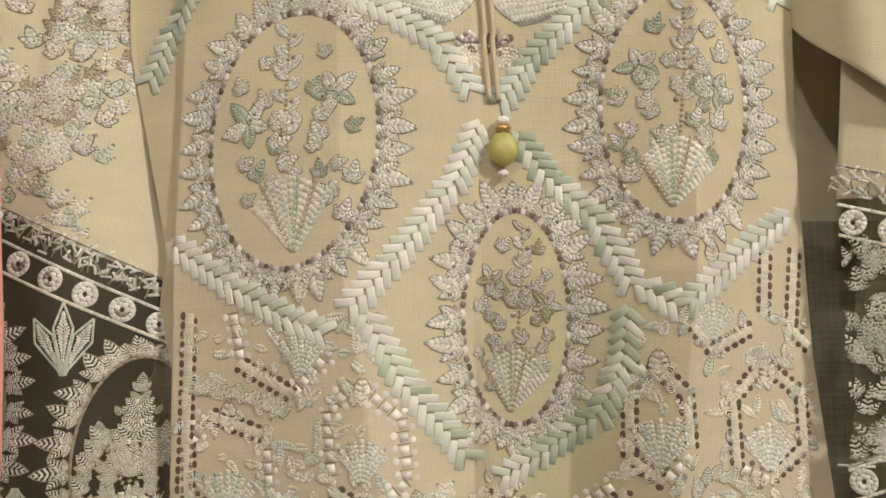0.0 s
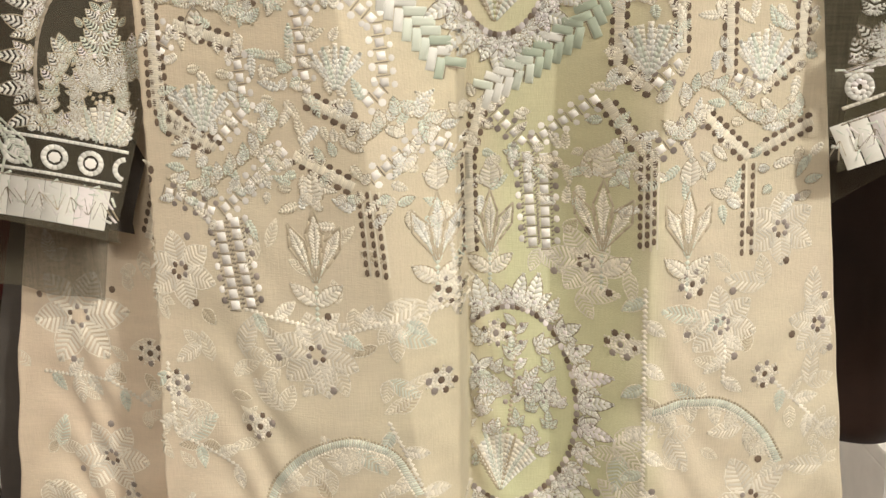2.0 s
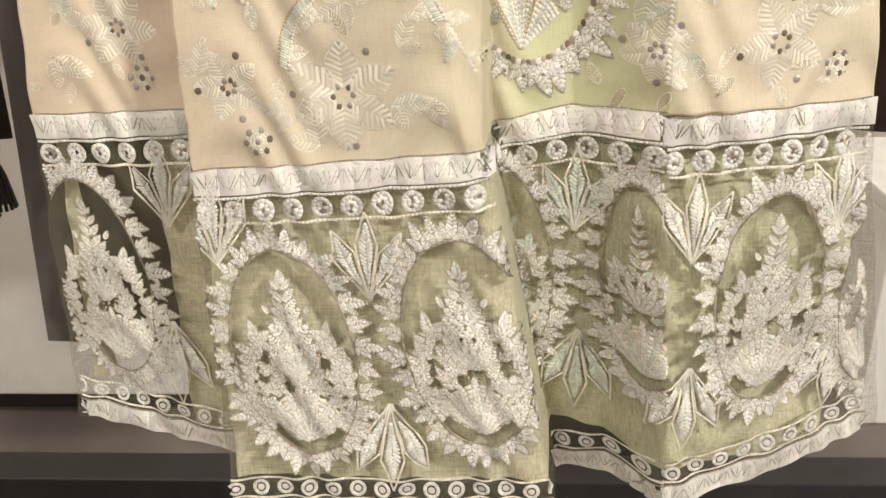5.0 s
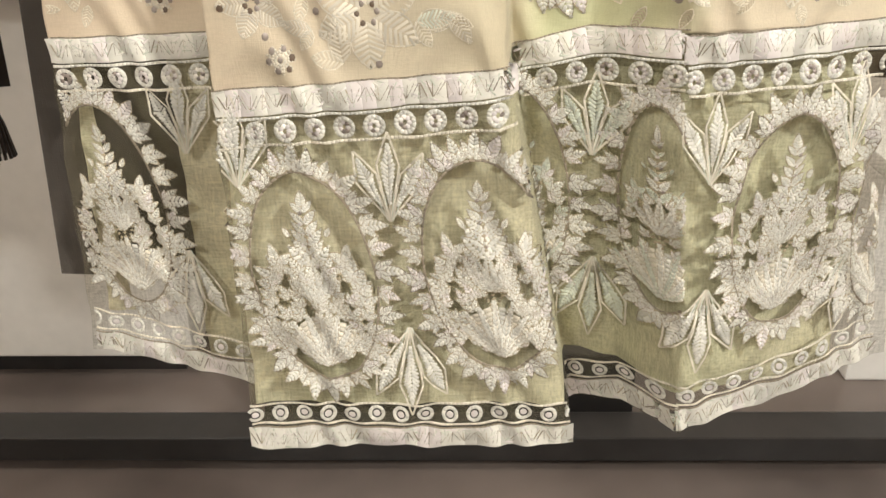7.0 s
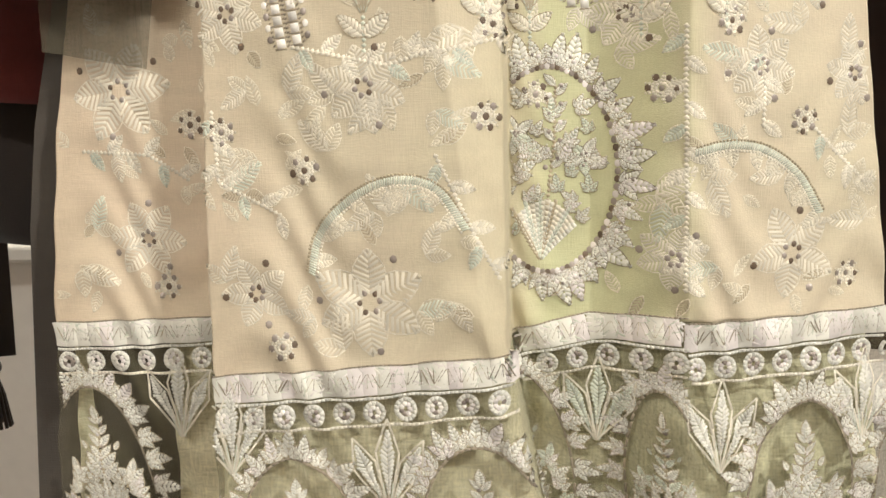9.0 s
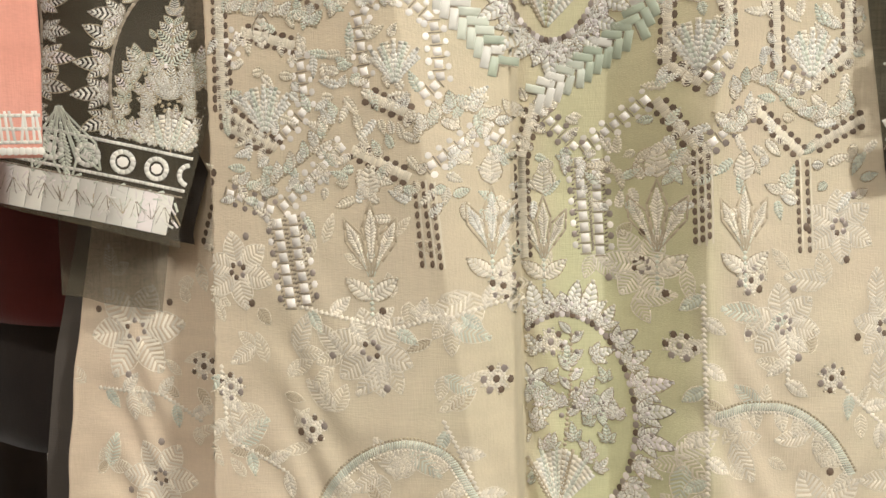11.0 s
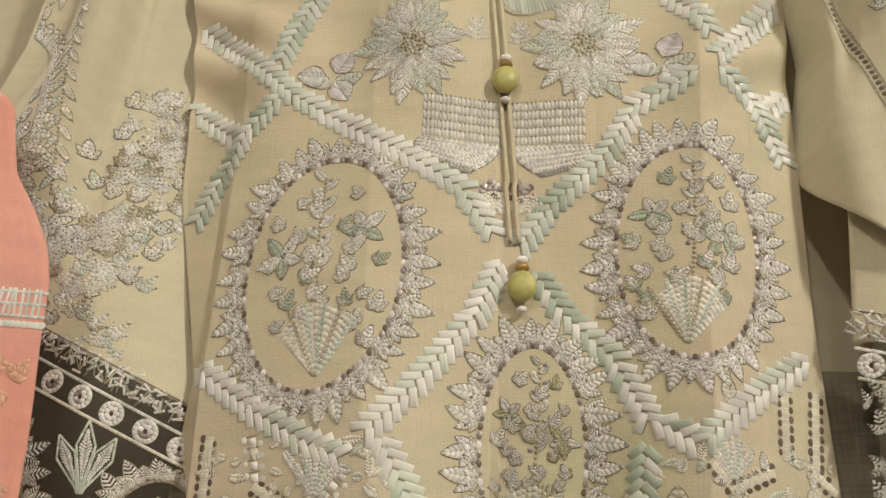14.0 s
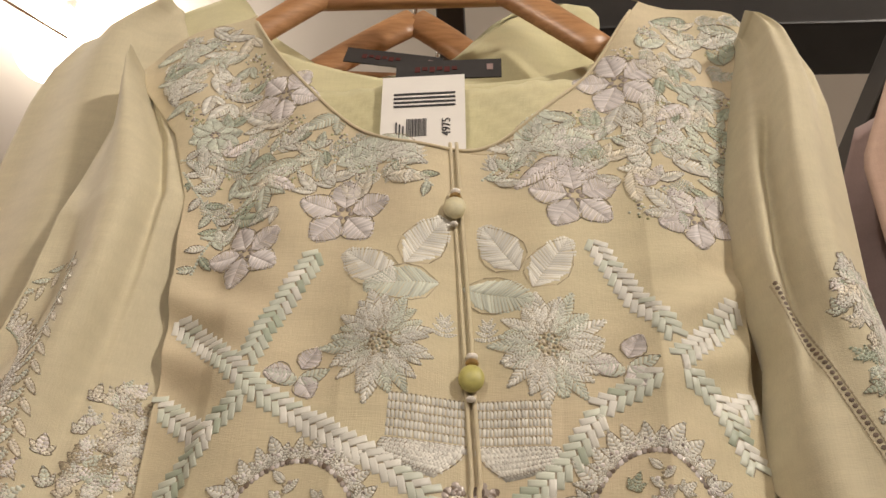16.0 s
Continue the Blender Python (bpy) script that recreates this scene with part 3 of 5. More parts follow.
# ---- the kurta ----
kurta = thing("kurta", None, "pale green-beige embroidered kurta hanging on a wooden hanger", "kurta")


def curve(*pts):
    p = np.array(sorted(pts, key=lambda q: q[1]))
    return lambda z: np.interp(z, p[:, 1], p[:, 0])


LEFT = curve((-0.275, 0.70), (-0.260, 0.935), (-0.252, 1.06), (-0.235, 1.16), (-0.170, 1.25), (-0.161, 1.31), (-0.185, 1.416), (-0.190, 1.5), (-0.205, 1.635), (-0.228, 1.70), (-0.277, 1.772), (-0.279, 1.786), (-0.262, 1.809), (-0.19, 1.845))
RIGHT = curve((0.240, 0.70), (0.200, 0.933), (0.180, 1.114), (0.164, 1.252), (0.159, 1.353), (0.158, 1.5), (0.166, 1.562), (0.177, 1.635), (0.204, 1.798), (0.204, 1.815), (0.195, 1.826), (0.155, 1.836), (0.106, 1.841))
NECK_Z, NECK_X = 1.667, -0.026
band_top = lambda x: np.interp(x, [-0.26, -0.158, -0.155, -0.004, -0.001, 0.042, 0.087, 0.2], [0.948, 0.953, 0.930, 0.944, 0.944, 0.955, 0.958, 0.957])  # noqa: E731
hem = lambda x: np.interp(x, [-0.28, -0.158, -0.154, 0.041, 0.045, 0.103, 0.24], [0.742, 0.728, 0.714, 0.716, 0.702, 0.720, 0.744])  # noqa: E731


def upper(u, v):
    zb = 0.95 + (NECK_Z - 0.95) * v
    x = LEFT(zb) + (RIGHT(zb) - LEFT(zb)) * u
    z = band_top(x) + (NECK_Z - band_top(x)) * v
    return x, front(x, z), z


def lower(u, v):
    zb = 0.70 + 0.25 * v
    x = LEFT(zb) + (RIGHT(zb) - LEFT(zb)) * u
    z = hem(x) + (band_top(x) - hem(x)) * v
    return x, front(x, z), z


sheet("front_panel", upper, 420, 420, COTTON, kurta, "green-beige cotton front", 0.0008)
sheet("border_panel", lower, 420, 110, ORGANZA, kurta, "sheer olive organza border")


def yoke(side):
    def fn(u, v):
        z = NECK_Z + (1.8445 - NECK_Z if side < 0 else 1.84 - NECK_Z) * v
        inner = NECK_X + side * (0.40 if side < 0 else 0.36) * np.sqrt(np.maximum(z - NECK_Z, 0))
        outer = LEFT(z) if side < 0 else RIGHT(z)
        x = (outer + (inner - outer) * u) if side < 0 else (inner + (outer - inner) * u)
        return x, front(x, z), z
    return fn


for side in (-1, 1):
    sheet("yoke", yoke(side), 90, 110, COTTON, kurta, "cotton shoulder yoke", 0.0008)
# the back of the garment, seen through the neck and at the side
def back(u, v):
    z = 0.79 + (1.846 - 0.79) * v
    x = LEFT(z) - 0.024 * np.clip(1.3 - z, 0, 0.3) / 0.3 + (RIGHT(z) - LEFT(z)) * u
    return x, 0.062 + 0.01 * np.sin(9 * x) + 0.014 * np.clip((z - 1.5) / 0.2, 0, 1), z - 0.050 * np.clip(1 - ((x + 0.04) / 0.16) ** 2, 0, 1) * np.clip((z - 1.7) / 0.14, 0, 1)


# one back in two colours: the lower part has shade in its colour
sheet("back_panel", lambda u, v: back(u, v * 0.72), 60, 90, BACK_SHADE, kurta, "back of the kurta, its shade painted as dark taupe")
sheet("back_neck", lambda u, v: back(u, 0.72 + v * 0.28), 80, 70, INNER, kurta, "plain yellow-green inside back", 0.0008)


def inner_lining(x0, x1, z0, z1):
    def fn(u, v):
        z = z0 + (z1 - z0) * v
        x = np.clip(x0 + (x1 - x0) * u, LEFT(z) + 0.006, RIGHT(z) - 0.006)
        return x, front(x, z) + 0.012, z
    return fn


sheet("lining", inner_lining(-0.196, 0.205, 0.738, 1.0), 200, 60, LINING, kurta, "beige lining behind the sheer border")
sheet("lining", inner_lining(-0.268, -0.246, 0.765, 1.0), 10, 40, LINING, kurta)
# neckline: facing that drops behind the front neck, and a rolled edge
bm = bmesh.new()
neck_line = []
for k in range(41):
    s = -1 + k / 20
    z = NECK_Z + s * s * (0.166 if s < 0 else 0.154)
    x = NECK_X + s * (0.163 if s < 0 else 0.141)
    neck_line.append((x, float(front(x, z)) - 0.0006, z))
tube(bm, neck_line, 0.0014, 6)
part("neck_edge", bm, COTTON, kurta, "rolled neck edge")


def facing(u, v):
    x = -0.15 + 0.25 * u
    z = 1.60 + 0.153 * v - 0.004 * (1 - ((u - 0.5) * 2) ** 2) * v
    return x, 0.032 + 0.003 * np.sin(14 * u) + 0.0012 * np.sin(70 * u + 40 * v), z + 0.004 * (u - 0.4)


sheet("neck_facing", facing, 50, 20, INNER, kurta, "crinkled yellow-green inner neckline", 0.0012)

# ---- sleeves ----
SL_R = curve((-0.172, 1.10), (-0.176, 1.133), (-0.156, 1.20), (-0.156, 1.295), (-0.170, 1.342), (-0.180, 1.40), (-0.184, 1.50), (-0.184, 1.56), (-0.188, 1.635), (-0.214, 1.70), (-0.250, 1.752), (-0.274, 1.784))
SL_L = curve((-0.345, 1.08), (-0.345, 1.30), (-0.326, 1.45), (-0.300, 1.52), (-0.293, 1.56), (-0.291, 1.61), (-0.289, 1.66), (-0.290, 1.70), (-0.291, 1.745), (-0.288, 1.770), (-0.280, 1.784))
cuff_seam = lambda x: 1.295 - 0.47 * (x + 0.156)  # noqa: E731
cuff_end = lambda x: 1.131 - 0.25 * (x + 0.176)  # noqa: E731


def sleeve_left(x, z):
    l, r = SL_L(z), SL_R(z)
    s = np.clip((x - l) / np.maximum(r - l, 1e-3), 0, 1)
    up = np.clip((z - 1.3) / 0.3, 0, 1)
    return 0.012 + 0.01 * up + 0.022 * np.clip((z - 1.62) / 0.14, 0, 1) - 0.022 * np.sin(np.pi * s) + 0.016 * up * np.clip((s - 0.72) / 0.28, 0, 1) + 0.008 * up * np.sin(10 * s + 4 * z) + 0.012 * up * np.exp(-((s - 0.66) / 0.06) ** 2) + 0.0035 * np.sin(9 * s - 20 * (z - 1.2))


def sleeve_fn(lo, hi):
    def fn(u, v):
        x0 = -0.345 + 0.19 * u
        zl, zh = lo(x0), hi(x0)
        z = zl + (zh - zl) * v
        x = SL_L(z) + (SL_R(z) - SL_L(z)) * u
        return x, sleeve_left(x, z), z
    return fn


sleeve = sheet("sleeve", sleeve_fn(cuff_seam, lambda x: 1.784 + 0 * x), 120, 170, COTTON_SLEEVE, kurta, "embroidered cotton sleeve", 0.0008)
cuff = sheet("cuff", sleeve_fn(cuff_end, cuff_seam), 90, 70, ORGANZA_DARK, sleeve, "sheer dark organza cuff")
sheet("cuff_back", lambda u, v: (lambda x, y, z: (x, y + 0.02, z))(*sleeve_fn(cuff_end, cuff_seam)(u, v)), 40, 30, BACK_SHADE, sleeve, "shaded back layer of the cuff")
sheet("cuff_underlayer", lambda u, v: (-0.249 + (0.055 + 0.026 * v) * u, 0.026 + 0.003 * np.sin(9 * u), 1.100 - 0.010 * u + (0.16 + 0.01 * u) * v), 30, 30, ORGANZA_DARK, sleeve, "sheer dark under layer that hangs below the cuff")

SR_L = curve((0.160, 1.34), (0.157, 1.40), (0.156, 1.44), (0.165, 1.50), (0.158, 1.569), (0.160, 1.635), (0.182, 1.75), (0.192, 1.790))
SR_R = curve((0.262, 1.36), (0.246, 1.45), (0.236, 1.553), (0.241, 1.69), (0.2405, 1.735), (0.234, 1.765), (0.224, 1.778), (0.212, 1.787), (0.197, 1.790))


def sleeve_right(x, z):
    l, r = SR_L(z), SR_R(z)
    s = np.clip((x - l) / np.maximum(r - l, 1e-3), 0, 1)
    top = np.clip((z - 1.58) / 0.12, 0, 1)
    return 0.020 - 0.040 * np.sin(np.pi * s) ** 0.8 + 0.0035 * np.sin(13 * s + 6 * z) + 0.0040 * np.clip((z - 1.62) / 0.15, 0, 1) * np.sin(24 * s + 8 * z) + 0.022 * np.clip((z - 1.7) / 0.1, 0, 1) + 0.018 * top * (1 - s) ** 4 + np.clip((z - 1.46) / 0.08, 0, 1) * np.clip((1.74 - z) / 0.08, 0, 1) * (0.010 * np.exp(-((s - 0.30 - 0.5 * (z - 1.6)) / 0.06) ** 2) - 0.004 * np.exp(-((s - 0.45) / 0.08) ** 2))


def right_fn(u, v):
    low = 1.437 - 0.10 * u ** 0.6
    z = low + (1.790 - low) * v
    x = SR_L(z) + (SR_R(z) - SR_L(z)) * u
    return x, sleeve_right(x, z), z


sleeve_r = sheet("sleeve", right_fn, 70, 140, COTTON_SLEEVE, kurta, "cotton sleeve with a slanting open flap", 0.0008)
flat_r = lambda x, z: 0.004 - 0.014 * np.sin(np.clip((x - 0.168) / 0.1, 0, 1) * np.pi)  # noqa: E731


def under_fn(lo, hi):
    def fn(u, v):
        x = 0.172 + 0.10 * u + 0.008 * v
        z = lo(x) + (hi(x) - lo(x)) * v
        return x, flat_r(x, z), z
    return fn


sheet("sleeve_back", lambda u, v: (0.140 + 0.085 * u, 0.052 - 0.006 * np.sin(7 * u), 1.17 + 0.40 * v), 20, 40, COTTON_SLEEVE, sleeve_r, "shaded back of the sleeve", 0.0008)
cuff_r_end = lambda x: 1.160 + 0.45 * (x - 0.172)  # noqa: E731
sheet("under_sleeve", under_fn(lambda x: 1.335 + 0.0 * x, lambda x: 1.46 + 0 * x), 40, 40, COTTON_SLEEVE, sleeve_r, "shaded lower layer of the sleeve", 0.0008)
sheet("cuff", under_fn(cuff_r_end, lambda x: 1.335 + 0 * x), 40, 60, ORGANZA, sleeve_r, "sheer embroidered cuff")
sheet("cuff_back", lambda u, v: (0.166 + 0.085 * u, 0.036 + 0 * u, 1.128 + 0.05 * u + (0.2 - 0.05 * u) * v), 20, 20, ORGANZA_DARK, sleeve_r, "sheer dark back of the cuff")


# ---- embroidery ----
def fold_x(z, k):
    return np.interp(z, FOLD_Z, FOLD_X[:, k])


on_green = lambda x, z: x > fold_x(z, 5) + 0.0015  # noqa: E731
on_cloth = lambda x, z: (x > LEFT(z) + 0.002) & (x < RIGHT(z) - 0.002)  # noqa: E731


def braid(pts, shades, name="braid", width=0.0102, surface=front):
    """Two lanes of slanting satin blocks, like an ear of wheat, each block cut square."""
    seams = Stitch(surface, on_cloth)
    steps = list(along(pts, 0.0057))
    blocks = []
    for i, (x, z, a) in enumerate(steps):
        tone = shades[int(len(shades) * i / len(steps)) % len(shades)]
        for side in (1, -1):
            m = tone if random.random() < 0.6 else random.choice(shades)
            b = a + side * (0.80 + random.uniform(-0.06, 0.06))
            c, s = math.cos(b), math.sin(b)
            ln = width * random.uniform(0.9, 1.04)
            x0 = x + math.cos(a) * (0.0016 if side > 0 else 0) + c * 0.0002
            z0 = z + math.sin(a) * (0.0016 if side > 0 else 0) + s * 0.0002
            st = Stitch(surface, on_cloth)
            st.pad(x0, z0, b, ln, 0.0041, 0.0010, m)
            blocks.append(st)
            d = -side * 0.0025
            seams.bar(x0 - s * d, z0 + c * d, x0 - s * d + c * ln * 0.95, z0 + c * d + s * ln * 0.95, 0.0005, 0.0004, OUTLINE)
    body = seams.put(name, kurta, "braid of satin stitch blocks")
    for st in blocks if body else ():
        st.put("satin_block", body)
    return body


PALE = [WHITE, MINT, WHITE, WHITE, MINT]
LEAFY = [MINT, WHITE, MINT, GREEN, MINT]
for i, pts in enumerate(BRAIDS_UPPER):
    braid(pts, [PALE, LEAFY][i in (0, 2, 6, 7)])
for i, pts in enumerate(BRAIDS_LOWER):
    braid(pts, [[WHITE, WHITE, MINT, WHITE], [GREEN, MINT, WHITE, WHITE], PALE, [WHITE, MINT, WHITE, MINT, GREEN], [GREEN, MINT, GREEN, GREEN, MINT, WHITE], [WHITE, WHITE, MINT, WHITE]][i])


def tuft_leaf(st, x, z, a, size, m, rim, n=5):
    """A cluster of three small pointed leaves."""
    for d, k in ((0, 1.22), (0.72, 0.85), (-0.72, 0.85), (1.35, 0.5), (-1.35, 0.5)):
        st.leaf(x, z, a + d, size * k, size * 0.42 * k, m if random.random() < 0.75 else random.choice((WHITE, LILAC)), rim, n, 0.0013)


def fan(st, x, z, size, m, spokes=9, open_=1.15, a0=math.pi / 2):
    for i in range(spokes):
        a = a0 + open_ * (i / (spokes - 1) - 0.5) * 2
        for r in np.arange(0.12, 1.0, 0.09):
            q = size * (1 - 0.18 * abs(i / (spokes - 1) - 0.5) * 2)
            st.bar(x + math.cos(a) * q * r, z + math.sin(a) * q * r, x + math.cos(a) * q * (r + 0.08), z + math.sin(a) * q * (r + 0.08), size * 0.035 + size * 0.085 * r, 0.0012, m if i % 3 else WHITE)


def bouquet(st, x, z, rx, rz, m, accent):
    """A stitched shell at the foot, leaf boughs round it, a cup of petals, side flowers and a spire."""
    foot, size, up = z - rz * 0.90, min(0.0125, rx * 0.33), math.pi / 2
    fan(st, x, foot, rz * 0.54, CREAM, 15, 0.92)
    for k in range(-3, 4):
        st.leaf(x, foot, up + k * 0.27, rz * (0.60 - 0.03 * abs(k)), rx * 0.14, accent if k % 2 else m, FAINT, 14, 0.0016, 0.25)
    for side in (1, -1):
        for k in range(8):
            t = k / 7
            pz = z + rz * (-0.74 + 0.86 * t)
            room = rx * 0.86 * math.sqrt(max(0.05, 1 - ((pz - z) / rz) ** 2))
            px = x + side * min(room, rx * (0.42 + 0.36 * math.sin(math.pi * (0.15 + 0.75 * t))))
            tuft_leaf(st, px, pz, up - side * (1.0 - 0.6 * t) + random.uniform(-0.5, 0.5), size * random.uniform(0.8, 1.15), m if random.random() < 0.8 else accent, TAN, 6)
            if 1 < k < 7:
                tuft_leaf(st, x + side * rx * (0.40 - 0.22 * t), pz + rz * 0.10, up - side * 0.5, size * 0.8, m, TAN, 6)
        st.cord([(x, z - rz * 0.40), (x + side * rx * 0.28, z - rz * 0.12), (x + side * rx * 0.50, z + rz * 0.12)], 0.0009, TAN)
        px, pz = x + side * rx * 0.56, z + rz * 0.17
        for d, q in ((0.25, 1.0), (-0.9, 0.8), (math.pi - 0.2, 1.1), (math.pi + 0.9, 0.7)):
            st.leaf(px, pz, up - side * d, rx * 0.38 * q, rx * 0.17, accent, OUTLINE if accent == GREEN else TAN, 9)
        st.leaf(x + side * rx * 0.30, z + rz * 0.42, up - side * 0.5, rx * 0.2, rx * 0.1, accent, TAN, 6)
    for k in (-2, -1, 1, 2, 0):
        st.leaf(x, z - rz * 0.22, up + k * 0.33, rz * (0.40 - 0.03 * abs(k)), rx * 0.24, m, TAN, 14, 0.0016, 0.25)
    st.cord([(x, z - rz * 0.4), (x, z + rz * 0.6)], 0.0010, TAN)
    for k in range(9):
        a = -math.pi / 2 + (k - 4) * 0.24
        tuft_leaf(st, x + rx * 0.84 * math.cos(a), z + rz * 0.88 * math.sin(a), a + math.pi, size * 0.8, m, TAN, 6)
    for k in range(12):
        px, pz = x + rx * random.uniform(-0.55, 0.55), z + rz * random.uniform(-0.52, 0.0)
        tuft_leaf(st, px, pz, up - (px - x) / rx * 1.2, size * random.uniform(0.6, 0.9), m if k % 3 else accent, TAN, 6)
    for k in range(6):
        pz, ln = z + rz * (0.14 + 0.105 * k), rx * random.uniform(0.42, 0.52) * (1 - 0.1 * k)
        for side in (1, -1):
            st.leaf(x, pz, up + side * 0.75, ln, ln * 0.46, m if k % 2 else accent, TAN, 7)
        st.dot(x + random.uniform(-1, 1) * rx * 0.1, pz, 0.0013, SEQUIN if k % 2 else LILAC)
    st.leaf(x, z + rz * 0.70, up, rz * 0.16, rx * 0.16, m, TAN, 7)


def garden(st, x, z, rx, rz, m, accent, flip=1):
    """The looser filling of the ovals on the body: a stitched shell, a leaning stem, two flowers and scattered leaf sprays."""
    up, foot = math.pi / 2, (x + flip * rx * 0.10, z - rz * 0.86)
    fan(st, *foot, rz * 0.58, CREAM, 15, 0.62, up + flip * 0.12)
    for k in range(5):
        st.leaf(*foot, up + 0.5 - 0.25 * k, rz * 0.60, rx * 0.07, (TAN, MINT, accent)[k % 3], None, 14, 0.0014, 0.25)
    stem = [foot, (x - flip * rx * 0.02, z - rz * 0.2), (x - flip * rx * 0.10, z + rz * 0.3), (x - flip * rx * 0.12, z + rz * 0.82)]
    st.cord(stem, 0.0012, TAN, 0.0012)
    for i, (px, pz, a) in enumerate(along(stem, rz * 0.085)):
        if pz > z:
            st.leaf(px, pz, a + (0.8 if i % 2 else -0.8), rx * 0.24, rx * 0.11, m, TAN, 8)
            st.dot(px + (0.003 if i % 2 else -0.003), pz, 0.0015, SEQUIN if i % 3 else LILAC, 0.0014)
    for fx, fz in ((-0.52, 0.12), (0.44, 0.34)):
        px, pz = x + flip * rx * fx, z + rz * fz
        for k in range(5):
            st.leaf(px, pz, up + k * 1.25 + fx, rx * random.uniform(0.24, 0.36), rx * 0.15, accent if k % 2 else m, OUTLINE, 9)
        for k in range(4):
            st.dot(px + random.gauss(0, 0.002), pz + random.gauss(0, 0.002), 0.0011, SEQUIN, 0.0016)
    for fx, fz in ((-0.56, -0.20), (-0.30, -0.06), (-0.26, -0.36), (0.28, -0.10), (0.52, -0.22), (0.24, 0.16), (-0.50, -0.48), (0.50, -0.46),
                   (0.30, -0.30), (-0.60, 0.36), (0.06, 0.10), (0.30, 0.62), (-0.40, 0.58), (0.60, 0.06), (0.56, -0.62), (-0.34, 0.24),
                   (-0.14, -0.20), (0.12, -0.28), (-0.42, -0.30), (0.40, -0.02), (-0.20, 0.10), (0.66, -0.34), (-0.66, 0.02), (0.14, 0.34), (-0.10, 0.50), (0.46, 0.20)):
        px, pz = x + flip * rx * (fx + random.uniform(-0.06, 0.06)), z + rz * fz
        tuft_leaf(st, px, pz, random.uniform(0.3, 2.8), min(0.0098, rx * 0.26) * random.uniform(0.7, 1.1), m if random.random() < 0.7 else accent, TAN, 6)


def medallion(x, z, rx, rz, lean=0.0, m=WHITE, accent=MINT, keep=None, crown=0.0150, beads=True, surface=front, parent=None):
    keep_ = (lambda a, b: on_cloth(a, b) & keep(a, b)) if keep and surface is front else (on_cloth if surface is front else keep)
    slant = lambda a, b: (a - lean * (b - z), b)  # noqa: E731
    ring, inner = Stitch(surface, keep_), Stitch(surface, keep_)
    ring.fill = inner.fill = 0.78 if surface is front else 0.5
    n = int(math.pi * (rx + rz) / (crown * (0.68 if beads else 0.80)))
    for i in range(n):
        a = math.tau * (i + 0.5) / n
        px, pz = x + rx * math.cos(a), z + rz * math.sin(a)
        out = math.atan2(math.sin(a) * rx, math.cos(a) * rz)
        tuft_leaf(ring, px, pz, out + random.uniform(-0.3, 0.3), crown * random.uniform(0.72, 1.05), m, TAN if i % 3 else OUTLINE, 7)
        if beads:
            ring.dot(px + math.cos(out) * 0.004, pz + math.sin(out) * 0.004, 0.0015, LILAC, 0.0018)
            ring.dot(px + math.cos(out + 0.5) * 0.006, pz + math.sin(out + 0.5) * 0.006, 0.0012, SEQUIN, 0.0018)
    beading = n * (3.0 if beads else 2.3)
    for i in range(int(beading)):
        a = math.tau * i / beading
        px, pz = x + (rx - 0.0015) * math.cos(a), z + (rz - 0.0015) * math.sin(a)
        if beads:
            ring.dot(px, pz, 0.0016, (SEQUIN, LILAC, SEQUIN, EYELET)[i % 4], 0.0009, 1.25)
        else:
            ring.bar(px, pz, px - math.sin(a) * 0.006 * rx / rz, pz + math.cos(a) * 0.006, 0.0014, 0.0014, OUTLINE)
    if beads:
        garden(inner, x, z, rx, rz, m, accent, 1 if x < 0 else -1)
    else:
        bouquet(inner, x, z, rx * 0.92, rz * 0.95, m, accent)
    for st in (ring, inner):
        st.bars = [(*slant(b[0], b[1]), *slant(b[2], b[3]), *b[4:]) for b in st.bars]
        st.dots = [(*slant(d[0], d[1]), *d[2:]) for d in st.dots]
    body = ring.put("medallion", parent or kurta, "oval ring of white leaf embroidery")
    if body:
        inner.put("bouquet", body, "embroidered fan and leaf bouquet")


medallion(*MEDALLIONS[0], -0.05, accent=GREEN)
medallion(*MEDALLIONS[1], accent=GREEN)
medallion(*MEDALLIONS[2], accent=OLIVE)
medallion(*MEDALLIONS[3], m=WHITE, keep=on_green)


def lattice(pts, kind, name="lattice_line"):
    st = Stitch(front, on_cloth)
    if kind in ("dark", "grey"):
        gap = 0.0066 if kind == "dark" else 0.0060
        for x, z, a in along(pts, 0.0009):  # a satin tape between the two rows
            st.bar(x - math.sin(a) * gap * 0.36, z + math.cos(a) * gap * 0.36, x + math.sin(a) * gap * 0.36, z - math.cos(a) * gap * 0.36, 0.00095, 0.0007, SOFT)
        st.rows(pts, 0.0047, gap, EYELET, 0.0013, 1.5)
    else:
        for x, z, a in along(pts, 0.0058):
            st.bead(x, z, 0.0019, a + random.uniform(-0.12, 0.12), PEARL)
            st.bar(x - math.sin(a) * 0.003 - math.cos(a) * 0.0029, z + math.cos(a) * 0.003 - math.sin(a) * 0.0029, x + math.sin(a) * 0.003 - math.cos(a) * 0.0029, z - math.cos(a) * 0.003 - math.sin(a) * 0.0029, 0.0006, 0.0008, OUTLINE)
        st.rows(pts, 0.0058, 0.0086, PEARL if kind == "white" else SEQUIN, 0.0015, 1.15)
    return st.put(name, kurta, "rows of dark eyelets" if kind in ("dark", "grey") else "rows of pearl-white beads")


